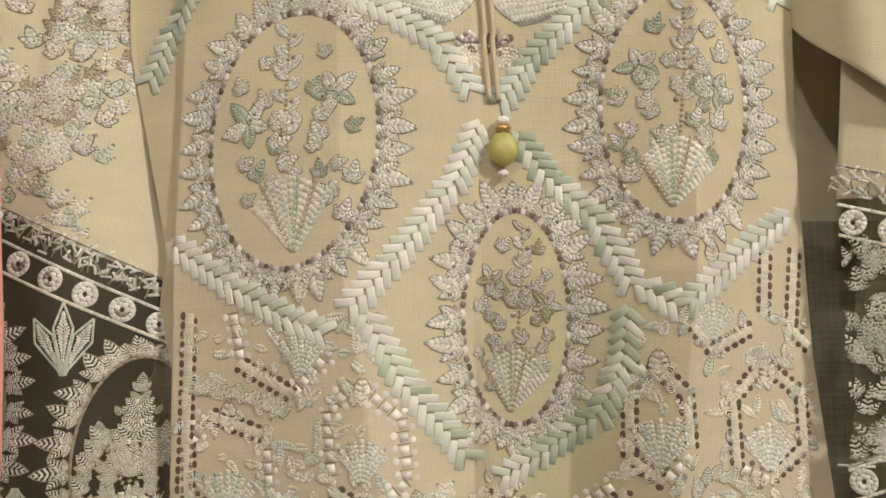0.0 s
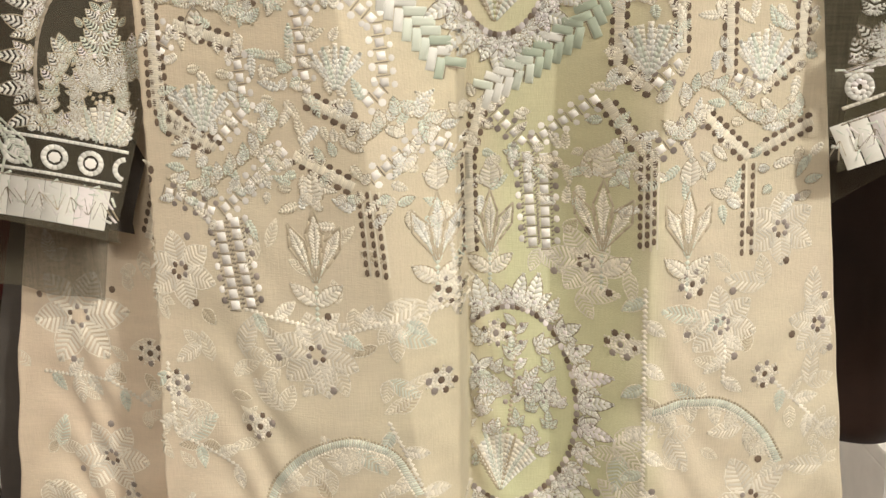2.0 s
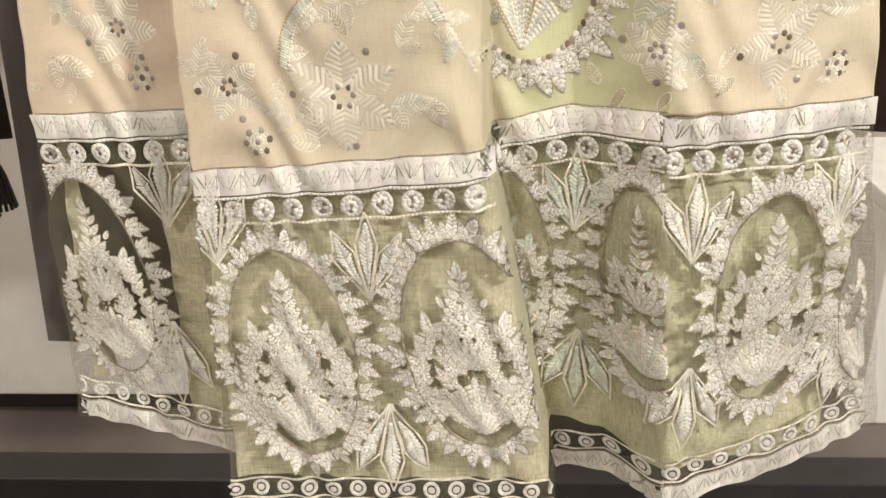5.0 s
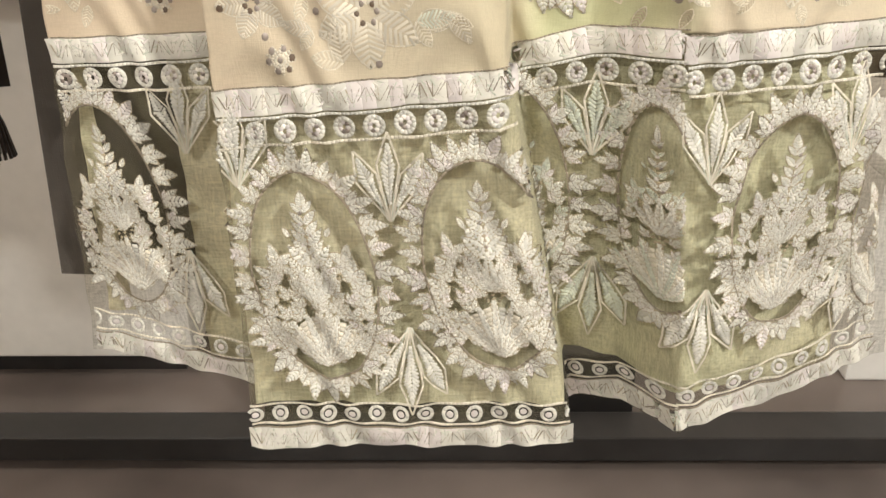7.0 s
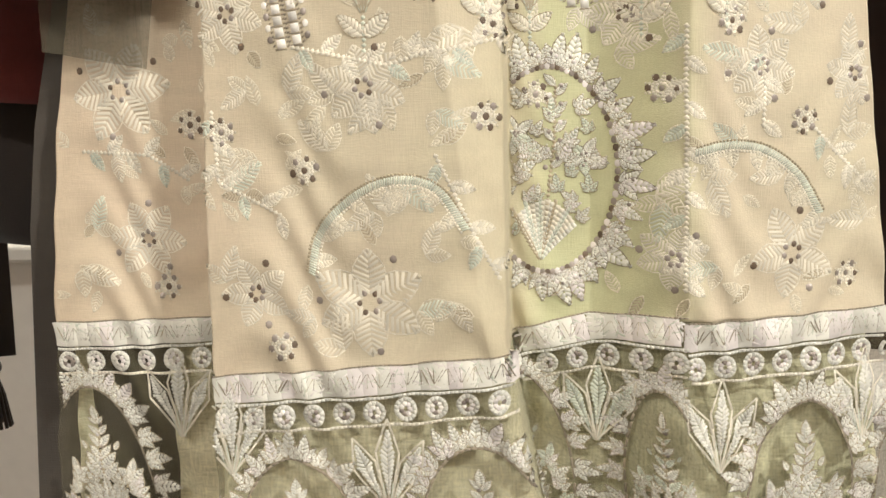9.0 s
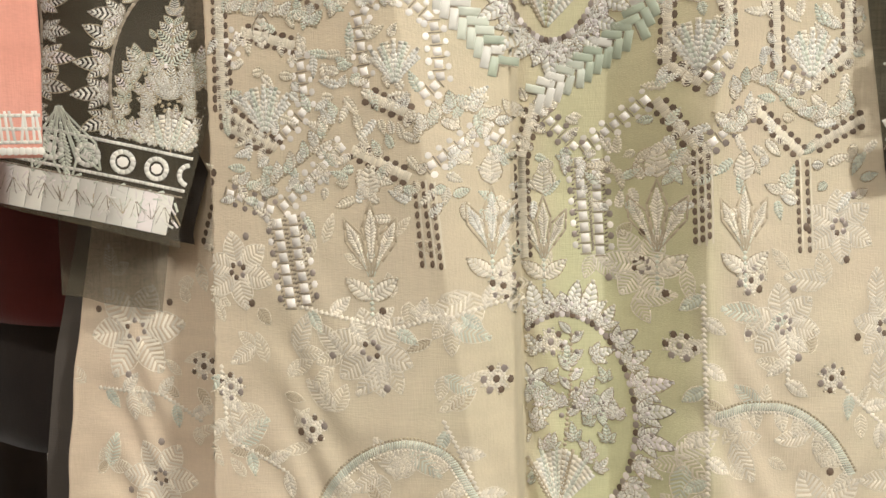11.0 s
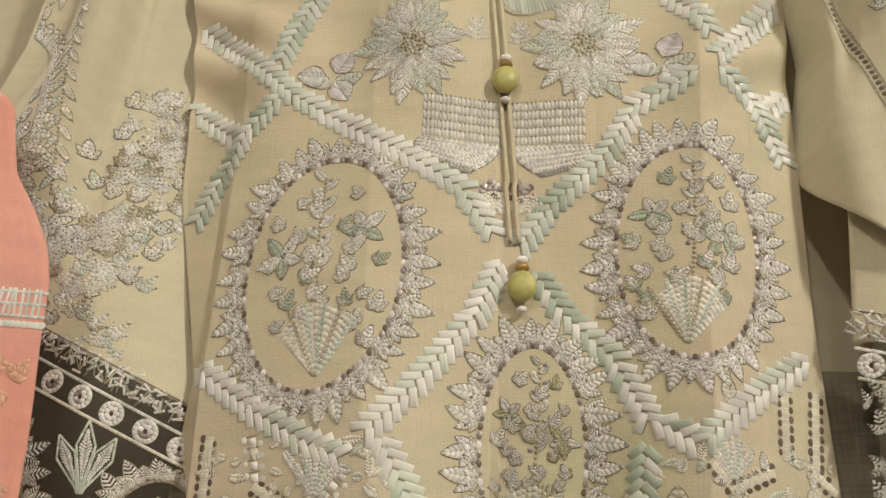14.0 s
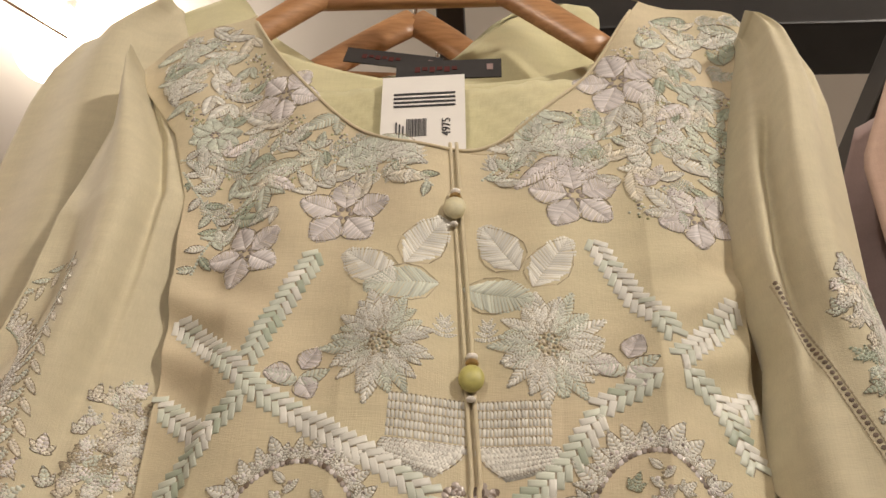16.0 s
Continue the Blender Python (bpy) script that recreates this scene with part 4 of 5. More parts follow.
for lines, kind in ((LATTICE_DARK, "dark"), (LATTICE_GREY, "grey"), (LATTICE_WHITE, "white"), (LATTICE_PALE, "pale")):
    for pts in lines:
        lattice(pts, kind)
for n, pts in enumerate(BEAD_COLUMNS):
    st = Stitch(front, on_cloth)
    out = -1 if n % 2 == 0 else 1
    for i, (x, z, a) in enumerate(along(pts, 0.0056)):
        st.bead(x, z, 0.0022, a, PEARL, 0.0004)
        st.dot(x + out * 0.0056, z + 0.002, 0.0016, SEQUIN if i % 2 else PEARL, 0.0010, 1.2)
        st.bar(x - 0.0030, z - 0.0028, x + 0.0030, z - 0.0028, 0.0007, 0.0006, OUTLINE)
    for q in (-0.0036, 0.0036):
        st.cord([(px + q, pz) for px, pz in pts], 0.0006, OUTLINE, 0.0007, 0.0022)
    st.put("bead_column", kurta, "column of square white beads")
def pieces(name, dots, parent, surface=front):
    """Each dot a piece of its own under its parent."""
    for x, z, r, m, h, tall in dots:
        st = Stitch(surface, on_cloth)
        st.dot(x, z, r, m, h, tall)
        st.put(name, parent)


for pts in EYELET_COLUMNS:
    st = Stitch(front, on_cloth)
    st.bar(pts[0][0] + 0.0016, pts[0][1], pts[1][0] + 0.0016, pts[1][1], 0.0009, 0.0006, SOFT)
    body = st.put("eyelet_column", kurta, "column of dark eyelets")
    if body:
        pieces("eyelet", [(x, z, 0.0011, EYELET, 0.0007, 1.7) for x, z, a in along(pts, 0.0046)], body)
for x, z, s in HEX_FANS:
    st = Stitch(front, on_cloth)
    fan(st, x, z, s * 0.68, CREAM, 9, 0.75)
    for k in (-2, -1, 0, 1, 2):
        st.leaf(x, z, math.pi / 2 + k * 0.3, s * 0.66, s * 0.09, MINT if k % 2 else WHITE, None, 9, 0.0016)
    st.leaf(x, z + s * 1.25, math.pi / 2, s * 0.4, s * 0.25, CREAM, OUTLINE, 5)
    for side in (1, -1):
        st.leaf(x + side * 0.002, z + s * 1.2, math.pi / 2 + side * 0.9, s * 0.25, s * 0.15, CREAM, None, 4)
    st.put("fan_motif", kurta, "mint and white embroidered fan")


def tulip(st, x, z, size, up, m, accent):
    """Three slim kite petals of satin stitch, each inside an outline that stands clear of it."""
    a0 = math.pi / 2 if up else -math.pi / 2
    for d, k in ((0.44, 0.86), (-0.44, 0.86), (0, 1.0)):
        c, s = math.cos(a0 + d), math.sin(a0 + d)
        st.leaf(x + c * size * 0.18, z + s * size * 0.18, a0 + d, size * 0.74 * k, size * 0.175, m, None, 16, 0.0015, 0.2, True)
        for side in (1, -1):
            last = (x, z)
            for t in (0.3, 0.5, 0.68, 0.86, 1.05):
                w = side * size * 0.128 * (t / 0.68 if t <= 0.68 else (1.05 - t) / 0.37)
                p = (x + c * size * k * t - s * w, z + s * size * k * t + c * w)
                st.bar(*last, *p, 0.0011, 0.0013, accent)
                last = p
    for k in range(-3, 4):
        st.bar(x + k * 0.0004, z, x + k * size * 0.055, z + math.sin(a0) * size * 0.34, 0.0007, 0.0012, MINT if k % 2 else accent)


for x, z, s in HEX_TULIPS:
    st = Stitch(front, on_cloth)
    tulip(st, x, z, s * 0.62, True, random.choice((WHITE, CREAM, CREAM)), FAINT)
    st.leaf(x, z + s * 0.66, math.pi / 2, s * 0.3, s * 0.2, CREAM, FAINT, 8)
    st.cord([(x, z - s * 0.35), (x, z)], 0.0012, MINT)
    for side in (1, -1):
        st.leaf(x, z - s * 0.2, math.pi / 2 - side * 0.9, s * 0.3, s * 0.14, CREAM, FAINT, 8)
    st.put("tulip_motif", kurta, "white embroidered tulip")


def flower(st, x, z, r, m, petals=6, rim=OUTLINE, dots=True, a0=None, h=0.0013):
    a0 = random.uniform(0, 1) if a0 is None else a0
    for i in range(petals):
        a = a0 + math.tau * i / petals
        st.leaf(x + math.cos(a) * r * 0.18, z + math.sin(a) * r * 0.18, a, r * 0.92, r * 0.78, m, rim, 21, h, 0.35)
    for i in range(6 if dots else 0):
        a = math.tau * i / 6
        st.dot(x + math.cos(a) * r * 0.16, z + math.sin(a) * r * 0.16, r * 0.075, SEQUIN, 0.0016)


for x, z, r in FIELD_FLOWERS:
    st = Stitch(front, on_cloth)
    st.fill = 0.55
    a0, petals = random.uniform(0, 1), random.choice((5, 6, 6))
    for i in range(petals):
        a = a0 + math.tau * i / petals
        st.leaf(x + math.cos(a) * r * 0.16, z + math.sin(a) * r * 0.16, a + random.uniform(-0.1, 0.1), r * random.uniform(0.86, 1.02), r * 0.62, CREAM, CREAM, 9, 0.0005, 0.45)
    body = st.put("flower", kurta, "open-hatched cream thread flower with sequin centre")
    if body:
        spots = [(x + math.cos(a0 + 0.5 + k * 1.1) * r * 0.2, z + math.sin(a0 + 0.5 + k * 1.1) * r * 0.2, 0.0015) for k in range(6)]
        spots += [(x + math.cos(a) * r * 0.98, z + math.sin(a) * r * 0.98, 0.0019) for a in (a0 + 0.55, a0 + 2.6, a0 + 4.4)]
        pieces("sequin", [(p, q, g, SEQUIN if random.random() < 0.6 else EYELET, 0.001, 1.1) for p, q, g in spots], body)
for x, z in SEQUIN_CLUSTERS:
    st = Stitch(front, on_cloth)
    for i in range(9):
        a = math.tau * i / 9
        st.leaf(x + math.cos(a) * 0.0015, z + math.sin(a) * 0.0015, a, 0.0065, 0.003, CREAM, None, 4, 0.0006)
    body = st.put("sequin_rosette", kurta, "round cluster of dark sequins on cream stitches")
    if body:
        turn = random.uniform(0, 1)
        spots = [(x + math.cos(turn + math.tau * i / 6) * 0.0058 * (i < 6) * random.uniform(0.85, 1.15), z + math.sin(turn + math.tau * i / 6) * 0.0058 * (i < 6)) for i in range(7)]
        pieces("sequin", [(p, q, random.uniform(0.0013, 0.0018), SEQUIN if random.random() < 0.5 else EYELET, 0.001, 1.2) for p, q in spots], body)
for i, (x, z) in enumerate(FIELD_LEAVES):
    st = Stitch(front, on_cloth)
    st.fill = 0.45
    a = random.uniform(0, math.tau)
    ln = random.uniform(0.016, 0.024)
    st.leaf(x - math.cos(a) * ln / 2, z - math.sin(a) * ln / 2, a, ln, ln * 0.45, CREAM if i % 4 else MINT, SOFT, 10, 0.0005, 0.45)
    b = a + random.choice((-1, 1)) * 1.2
    st.leaf(x - math.cos(a) * ln / 2, z - math.sin(a) * ln / 2, b, ln * 0.7, ln * 0.36, SOFT, CREAM, 8, 0.0005, 0.45)
    st.put("leaf", kurta, "cream satin-stitch leaf pair")
for pts in FIELD_ARCS:
    st = Stitch(front, on_cloth)
    fine = np.array(pts)
    for _ in range(3):  # round off the corners
        fine = np.concatenate([fine[:1], np.stack([fine[:-1] * 0.75 + fine[1:] * 0.25, fine[:-1] * 0.25 + fine[1:] * 0.75], 1).reshape(-1, 2), fine[-1:]])
    st.cord(fine, 0.0026, MINT, 0.0014, 0.0012, 1.3)
    for q, m in ((-0.0027, CREAM), (0.0027, TAN)):
        st.cord([(x - math.sin(a) * q, z + math.cos(a) * q) for x, z, a in along(fine, 0.002)], 0.0008, m, 0.0012, 0.0018)
    for x, z, a in along(pts, 0.013):
        st.leaf(x, z, a - 1.3, 0.012, 0.006, SOFT, CREAM, 8, 0.0006)
    st.put("arc_stem", kurta, "arched mint cord stem")
for pts in FIELD_VINES:
    st = Stitch(front, on_cloth)
    st.cord(pts, 0.0015, CREAM, 0.0012)
    for i, (x, z, a) in enumerate(along(pts, 0.011)):
        st.leaf(x, z, a + (0.9 if i % 2 else -0.9), 0.013, 0.006, CREAM if i % 4 else MINT, SOFT, 8, 0.0006)
    st.put("vine", kurta, "cream thread vine with small leaves")
# faint tone-on-tone sprays between the larger motifs of the field
spray = Stitch(front, on_cloth)
spray.fill = 0.45
for i in range(150):
    x, z = random.uniform(-0.25, 0.185), random.uniform(0.965, 1.135)
    if any(math.hypot(x - f[0], z - f[1]) < f[2] * 0.95 for f in FIELD_FLOWERS) or math.hypot((x - 0.019) / 0.045, (z - 1.033) / 0.066) < 1:
        continue
    a = random.uniform(0, math.tau)
    spray.leaf(x, z, a, random.uniform(0.009, 0.016), random.uniform(0.004, 0.007), random.choice((SOFT, SOFT, FAINT, SOFT)), SOFT, 8, 0.0005, 0.45)
spray.put("leaf_spray", kurta, "fine tone-on-tone leaf stitches")["kind"] = "stuff"

# small scrolls that fill the lattice
fill = Stitch(front, on_cloth)
for i in range(620):
    x, z = random.uniform(-0.15, 0.165), random.uniform(1.14, 1.28)
    if -0.055 < x < 0.062 and z > 1.2 or 0.03 < x < 0.06 and z > 1.17:
        continue
    fill.leaf(x, z, random.uniform(0, math.tau), random.uniform(0.006, 0.012), 0.0046, random.choice((CREAM, SOFT, MINT, WHITE, CREAM)), FAINT if i % 2 else None, 7, 0.0010)
fill.put("scroll_filling", kurta, "fine scrolls between the lattice")["kind"] = "stuff"


# scalloped bands of leaves that swing under the lattice
SCALLOPS = [[(0.097, 1.190), (0.106, 1.201), (0.118, 1.198), (0.129, 1.187), (0.138, 1.182), (0.152, 1.184), (0.161, 1.190)],
            [(0.088, 1.187), (0.092, 1.178), (0.100, 1.176), (0.108, 1.184)], [(-0.146, 1.242), (-0.121, 1.240), (-0.096, 1.231)],
            [(-0.146, 1.160), (-0.128, 1.153), (-0.112, 1.164), (-0.100, 1.172), (-0.086, 1.190)], [(-0.050, 1.176), (-0.030, 1.192), (-0.012, 1.184)]]
for pts in SCALLOPS:
    st = Stitch(front, on_cloth)
    st.cord(pts, 0.0010, TAN, 0.0010, 0.0018)
    for i, (x, z, a) in enumerate(along(pts, 0.0042)):
        st.leaf(x, z, a + (1.1 if i % 2 else 0.6), 0.009, 0.0052, (CREAM, WHITE, MINT)[i % 3], FAINT, 7, 0.0012)
    st.put("scallop_band", kurta, "swinging band of small cream leaves")


# ---- border: scalloped strip, ring strip, ovals and tulips ----
def strip(x0, x1, line, surface, parent, keep, height=0.0145, ring_row=True, name="border_strip", open_=False):
    st = Stitch(surface, keep)
    xs = np.arange(x0, x1, 0.0022)
    for x in np.arange(x0, x1, 0.0072):  # flat satin panels end to end; the open strip has loose stitches instead
        za, zb = float(line(x)) - height / 2, float(line(x + 0.0072)) - height / 2
        if not open_:
            st.pad(x, za, math.atan2(zb - za, 0.0072), 0.0073, height * 0.98, 0.0007, WHITE if random.random() < 0.8 else LILAC)
        for k in range(9):
            px, pz = x + random.uniform(0, 0.0072), za + height * random.uniform(-0.42, 0.42)
            a = random.uniform(0, math.pi)
            st.bar(px, pz, px + math.cos(a) * 0.005, max(za - height * 0.48, min(za + height * 0.46, pz + math.sin(a) * 0.005)), 0.0012, 0.0013, random.choice((WHITE, LILAC, MINT)))
    for x in xs:
        st.bar(x, float(line(x)), x + 0.0022, float(line(x + 0.0022)), 0.0009, 0.0016, OUTLINE)
    for n, x in enumerate(np.arange(x0, x1, 0.0068)):  # leaf veins, pointing up and down in turn
        z = float(line(x))
        reach = min(0.32, 0.0042 / height)
        tip, foot = (0.5 - reach, 0.5 + reach) if n % 2 else (0.5 + reach, 0.5 - reach)
        for dx in (-0.0042, 0.0, 0.0042):
            st.bar(x, z - height * foot, x + dx + random.uniform(-0.001, 0.001), z - height * (tip + random.uniform(-0.05, 0.05)), 0.0007, 0.0015, OUTLINE if random.random() < 0.7 else TAN)
    body = st.put(name, parent, "white embroidered strip with dark veins")
    rings = Stitch(surface, keep)
    for x in xs:
        for q in (height + 0.0015, height + 0.0165):
            rings.bar(x, float(line(x)) - q, x + 0.0024, float(line(x + 0.0024)) - q, 0.0016, 0.0013, CREAM if q > height + 0.01 else WHITE)
    for x in np.arange(x0 + 0.006, x1, 0.0158):
        z = float(line(x)) - height - 0.009
        for i in range(14):
            a = math.tau * i / 14
            rings.bar(x + math.cos(a) * 0.0047, z + math.sin(a) * 0.0052, x + math.cos(a + 0.5) * 0.0047, z + math.sin(a + 0.5) * 0.0052, 0.0024, 0.0016, WHITE)
        for i in range(7):
            a = math.tau * i / 7
            rings.dot(x + math.cos(a) * 0.0022, z + math.sin(a) * 0.0026, 0.0014, random.choice((SEQUIN, LILAC, PEARL)), 0.0013)
    if body and ring_row:
        rings.put("ring_trim", body, "row of white stitched rings")
    return body


def at_panel(lo, hi):
    return lambda x, z: (x > lo(z)) & (x < hi(z))


panels = [
    (-0.275, -0.158, at_panel(lambda z: LEFT(z) + 0.001, lambda z: fold_x(z, 1) - 0.0005)),
    (-0.157, 0.045, at_panel(lambda z: fold_x(z, 2) + 0.0005, lambda z: fold_x(z, 4) + 0.001)),
    (-0.003, 0.105, at_panel(lambda z: fold_x(z, 5), lambda z: fold_x(z, 7))),
    (0.085, 0.242, at_panel(lambda z: fold_x(z, 7), lambda z: RIGHT(z) - 0.001))]
bands = [lambda x: np.interp(x, [-0.26, -0.158], [0.948, 0.953]), lambda x: np.interp(x, [-0.155, 0.0], [0.930, 0.944]),
         lambda x: np.interp(x, [-0.003, 0.042, 0.087], [0.944, 0.955, 0.958]), lambda x: np.interp(x, [0.087, 0.2], [0.955, 0.957])]
hems = [lambda x: np.interp(x, [-0.28, -0.158], [0.742, 0.728]), lambda x: np.interp(x, [-0.154, 0.041], [0.714, 0.716]),
        lambda x: np.interp(x, [0.04, 0.103], [0.702, 0.720]), lambda x: np.interp(x, [0.103, 0.24], [0.720, 0.744])]
for (x0, x1, keep), line, low in zip(panels, bands, hems):
    strip(x0, x1, lambda x, f=line: f(x) + 0.002, front, kurta, keep)
    strip(x0, x1, lambda x, f=low: f(x) + 0.0150, front, kurta, keep, 0.0145, False, name="hem_strip")
    rows = Stitch(front, keep)
    for x in np.arange(x0, x1, 0.0024):
        for q in (0.0175, 0.0305):
            rows.bar(x, float(low(x)) + q, x + 0.0025, float(low(x + 0.0025)) + q, 0.0015, 0.0013, CREAM)
    for x in np.arange(x0 + 0.005, x1, 0.0145):
        z = float(low(x)) + 0.024
        for i in range(12):
            a = math.tau * i / 12
            rows.bar(x + math.cos(a) * 0.0040, z + math.sin(a) * 0.0042, x + math.cos(a + 0.6) * 0.0040, z + math.sin(a + 0.6) * 0.0042, 0.0021, 0.0015, WHITE)
        rows.dot(x, z, 0.0022, LILAC)
    rows.put("hem_ring_trim", kurta, "row of white stitched rings above the hem")
for i, (x, z, rx, rz, lean) in enumerate(OVALS):
    keep = panels[(0, 1, 1, 2, 2, 3, 3)[i]][2]
    medallion(x, z, rx, rz, lean, WHITE, MINT if i in (3, 4) else WHITE, keep, 0.0132, False)
for lists, up in ((TULIPS_UP, True), (TULIPS_DOWN, False)):
    for x, z in lists:
        st = Stitch(front, on_cloth)
        tulip(st, x, z, 0.048 if up else 0.054, up, WHITE if abs(x - 0.05) > 0.02 else MINT, CREAM)
        st.put("tulip_motif", kurta, "white three-petalled tulip")

# ---- yoke ----
for x, z, r in YOKE_FLOWERS:
    st = Stitch(front, on_cloth)
    flower(st, x, z, r, LILAC if r > 0.02 else MINT, 5 if r > 0.02 else 8, OUTLINE, True, None, 0.0017)
    st.put("flower", kurta, "pale lilac satin-stitch flower")
for i, (x, z, a) in enumerate(YOKE_LEAVES):
    st = Stitch(front, on_cloth)
    a = math.radians(a)
    st.leaf(x - math.cos(a) * 0.02, z - math.sin(a) * 0.02, a, 0.046, 0.026, WHITE if i in (0, 1, 2, 3) else MINT, TAN, 22, 0.0016, 0.45)
    st.put("leaf", kurta, "large white and mint leaf")
neck_gap = lambda z: 0.40 * np.sqrt(np.maximum(z - NECK_Z, 0))  # noqa: E731
on_yoke = lambda x, z: on_cloth(x, z) & ((z < NECK_Z - 0.004) | (x < NECK_X - neck_gap(z) - 0.004) | (x > NECK_X + neck_gap(z) * 0.9 + 0.004))  # noqa: E731
for pts in YOKE_VINES:
    st = Stitch(front, on_yoke)
    st.cord(pts, 0.0015, MINT, 0.0013)
    for i, (x, z, a) in enumerate(along(pts, 0.0085)):
        st.leaf(x, z, a + (1.0 if i % 2 else -1.0), 0.014, 0.006, (MINT, WHITE, GREEN)[i % 3], OUTLINE, 7, 0.0018)
    st.put("vine", kurta, "mint vine with small leaves")
taken = [(x, z, r * 0.8) for x, z, r in YOKE_FLOWERS]
for side, (xa, xb) in ((-1, (-0.265, -0.045)), (1, (0.02, 0.195))):
    for i in range(1500):
        x, z = random.uniform(xa, xb), random.uniform(1.575, 1.825)
        if any(math.hypot(x - p, z - q) < r + 0.0055 for p, q, r in taken):
            continue
        if z < (1.60 if abs(x + 0.02) > 0.12 else 1.635) or not on_yoke(np.array(x - 0.012), np.array(z)) or not on_yoke(np.array(x + 0.012), np.array(z)):
            continue
        taken.append((x, z, 0.0045))
        st = Stitch(front, on_yoke)
        st.fill = 0.62
        a = random.uniform(0, math.tau)
        kind = random.random()
        if kind < 0.62:
            ln = random.uniform(0.018, 0.032)
            m = random.choice((WHITE, WHITE, CREAM, WHITE, MINT, MINT, GREEN, LILAC))
            st.leaf(x - math.cos(a) * ln / 2, z - math.sin(a) * ln / 2, a, ln, ln * 0.40, m, TAN if i % 2 else OUTLINE, 12, 0.0019, 0.45)
            st.leaf(x - math.cos(a) * ln / 2, z - math.sin(a) * ln / 2, a + 0.9, ln * 0.7, ln * 0.3, m, TAN, 9, 0.0019, 0.45)
        elif kind < 0.85:
            for k in range(5):
                for s in (1, -1):
                    st.leaf(x + math.cos(a) * k * 0.0035, z + math.sin(a) * k * 0.0035, a + s * 0.8, 0.009 - k * 0.0009, 0.003, MINT if k % 2 else WHITE, None, 5, 0.0012)
        else:
            for k in range(22):
                st.dot(x + random.gauss(0, 0.004), z + random.gauss(0, 0.004), 0.0011, random.choice((SEQUIN, MINT, OLIVE, PEARL)), 0.0014)
        st.put("sprig", kurta, "small mint and white leaf sprig")
for x, z, r in ROSETTES:
    st = Stitch(front, on_cloth)
    st.fill = 0.62
    for ringr, cnt, ln in ((0.42, 9, 0.72), (0.22, 7, 0.56)):
        for i in range(cnt):
            a = math.tau * i / cnt + ringr
            px, pz, q = x + math.cos(a) * r * ringr * 0.8, z + math.sin(a) * r * ringr, r * ln * random.uniform(0.8, 1.12)
            for d, k in ((0.0, 1.0), (0.5, 0.8), (-0.5, 0.8)):
                st.leaf(px, pz, a + d + random.uniform(-0.15, 0.15), q * k, q * 0.36, (WHITE, MINT, WHITE)[(i + int(d > 0)) % 3], TAN, 10, 0.0013, 0.45)
    for i in range(34):
        a, q = i * 2.4, r * 0.24 * math.sqrt(i / 34)
        st.dot(x + math.cos(a) * q, z + math.sin(a) * q, 0.0012, random.choice((TAN, MINT, CREAM)), 0.0022)
    st.cord([(x + math.cos(k * 0.4) * r * 0.27, z + math.sin(k * 0.4) * r * 0.27) for k in range(17)], 0.001, TAN)
    st.put("rosette", kurta, "round white leaf rosette")
for x, z in SMALL_TULIPS:
    st = Stitch(front, on_cloth)
    flower(st, x, z, 0.018, LILAC, 3, OUTLINE, False, math.pi / 2 - 0.5)
    st.leaf(x, z - 0.006, math.pi / 2 + 1.2, 0.02, 0.01, MINT, OUTLINE, 8), st.leaf(x, z - 0.006, math.pi / 2 - 1.2, 0.02, 0.01, MINT, OUTLINE, 8)
    st.put("small_tulip", kurta, "lilac and mint tulip")
for n, (xa, za, xb, zb) in enumerate(BASKETS):
    st = Stitch(front, on_cloth)
    for k in range(5):
        for x in np.arange(xa, xb, 0.0021):
            st.bar(x, za - k * 0.0052, x + random.uniform(-0.0005, 0.0005), za - k * 0.0052 - 0.0044, 0.0017, 0.0014, WHITE)
        st.cord([(xa, za - k * 0.0052), (xb, za - k * 0.0052)], 0.0009, TAN, 0.0012)
    for k in range(16):
        t = k / 15
        x = xa + (xb - xa) * t
        q = (t if n == 0 else 1 - t)
        st.leaf(x, za - 0.026, -math.pi / 2 + (0.5 - t) * 0.5 + (-0.5 if n == 0 else 0.5), 0.012 + 0.014 * q, 0.006, WHITE, OUTLINE, 6)
    xe = xb if n == 0 else xa
    for k in range(16):
        st.dot(xe + (-1 if n == 0 else 1) * random.uniform(0.0, 0.012), za - 0.053 + random.gauss(0, 0.003), 0.0022, random.choice((SEQUIN, EYELET)))
    st.put("basket_motif", kurta, "white embroidered basket half")
for x, z in SPRIGS:
    st = Stitch(front, on_cloth)
    for k in range(4):
        for s in (1, -1):
            st.leaf(x, z - k * 0.003, math.pi / 2 + s * (0.4 + 0.3 * k), 0.008, 0.003, WHITE, None, 5)
    st.put("sprig", kurta, "tiny white sprig")
st = Stitch(front)
for k in range(9):
    a = math.pi / 2 + (k - 4) * 0.32
    st.leaf(TUFT[0], TUFT[1] - 0.008, a, 0.014, 0.005, CREAM, None, 6)
    st.leaf(TUFT[0] + 0.016, TUFT[1] - 0.008, a, 0.012, 0.004, CREAM, None, 6)
st.put("shell_motif", kurta, "cream shell motif")
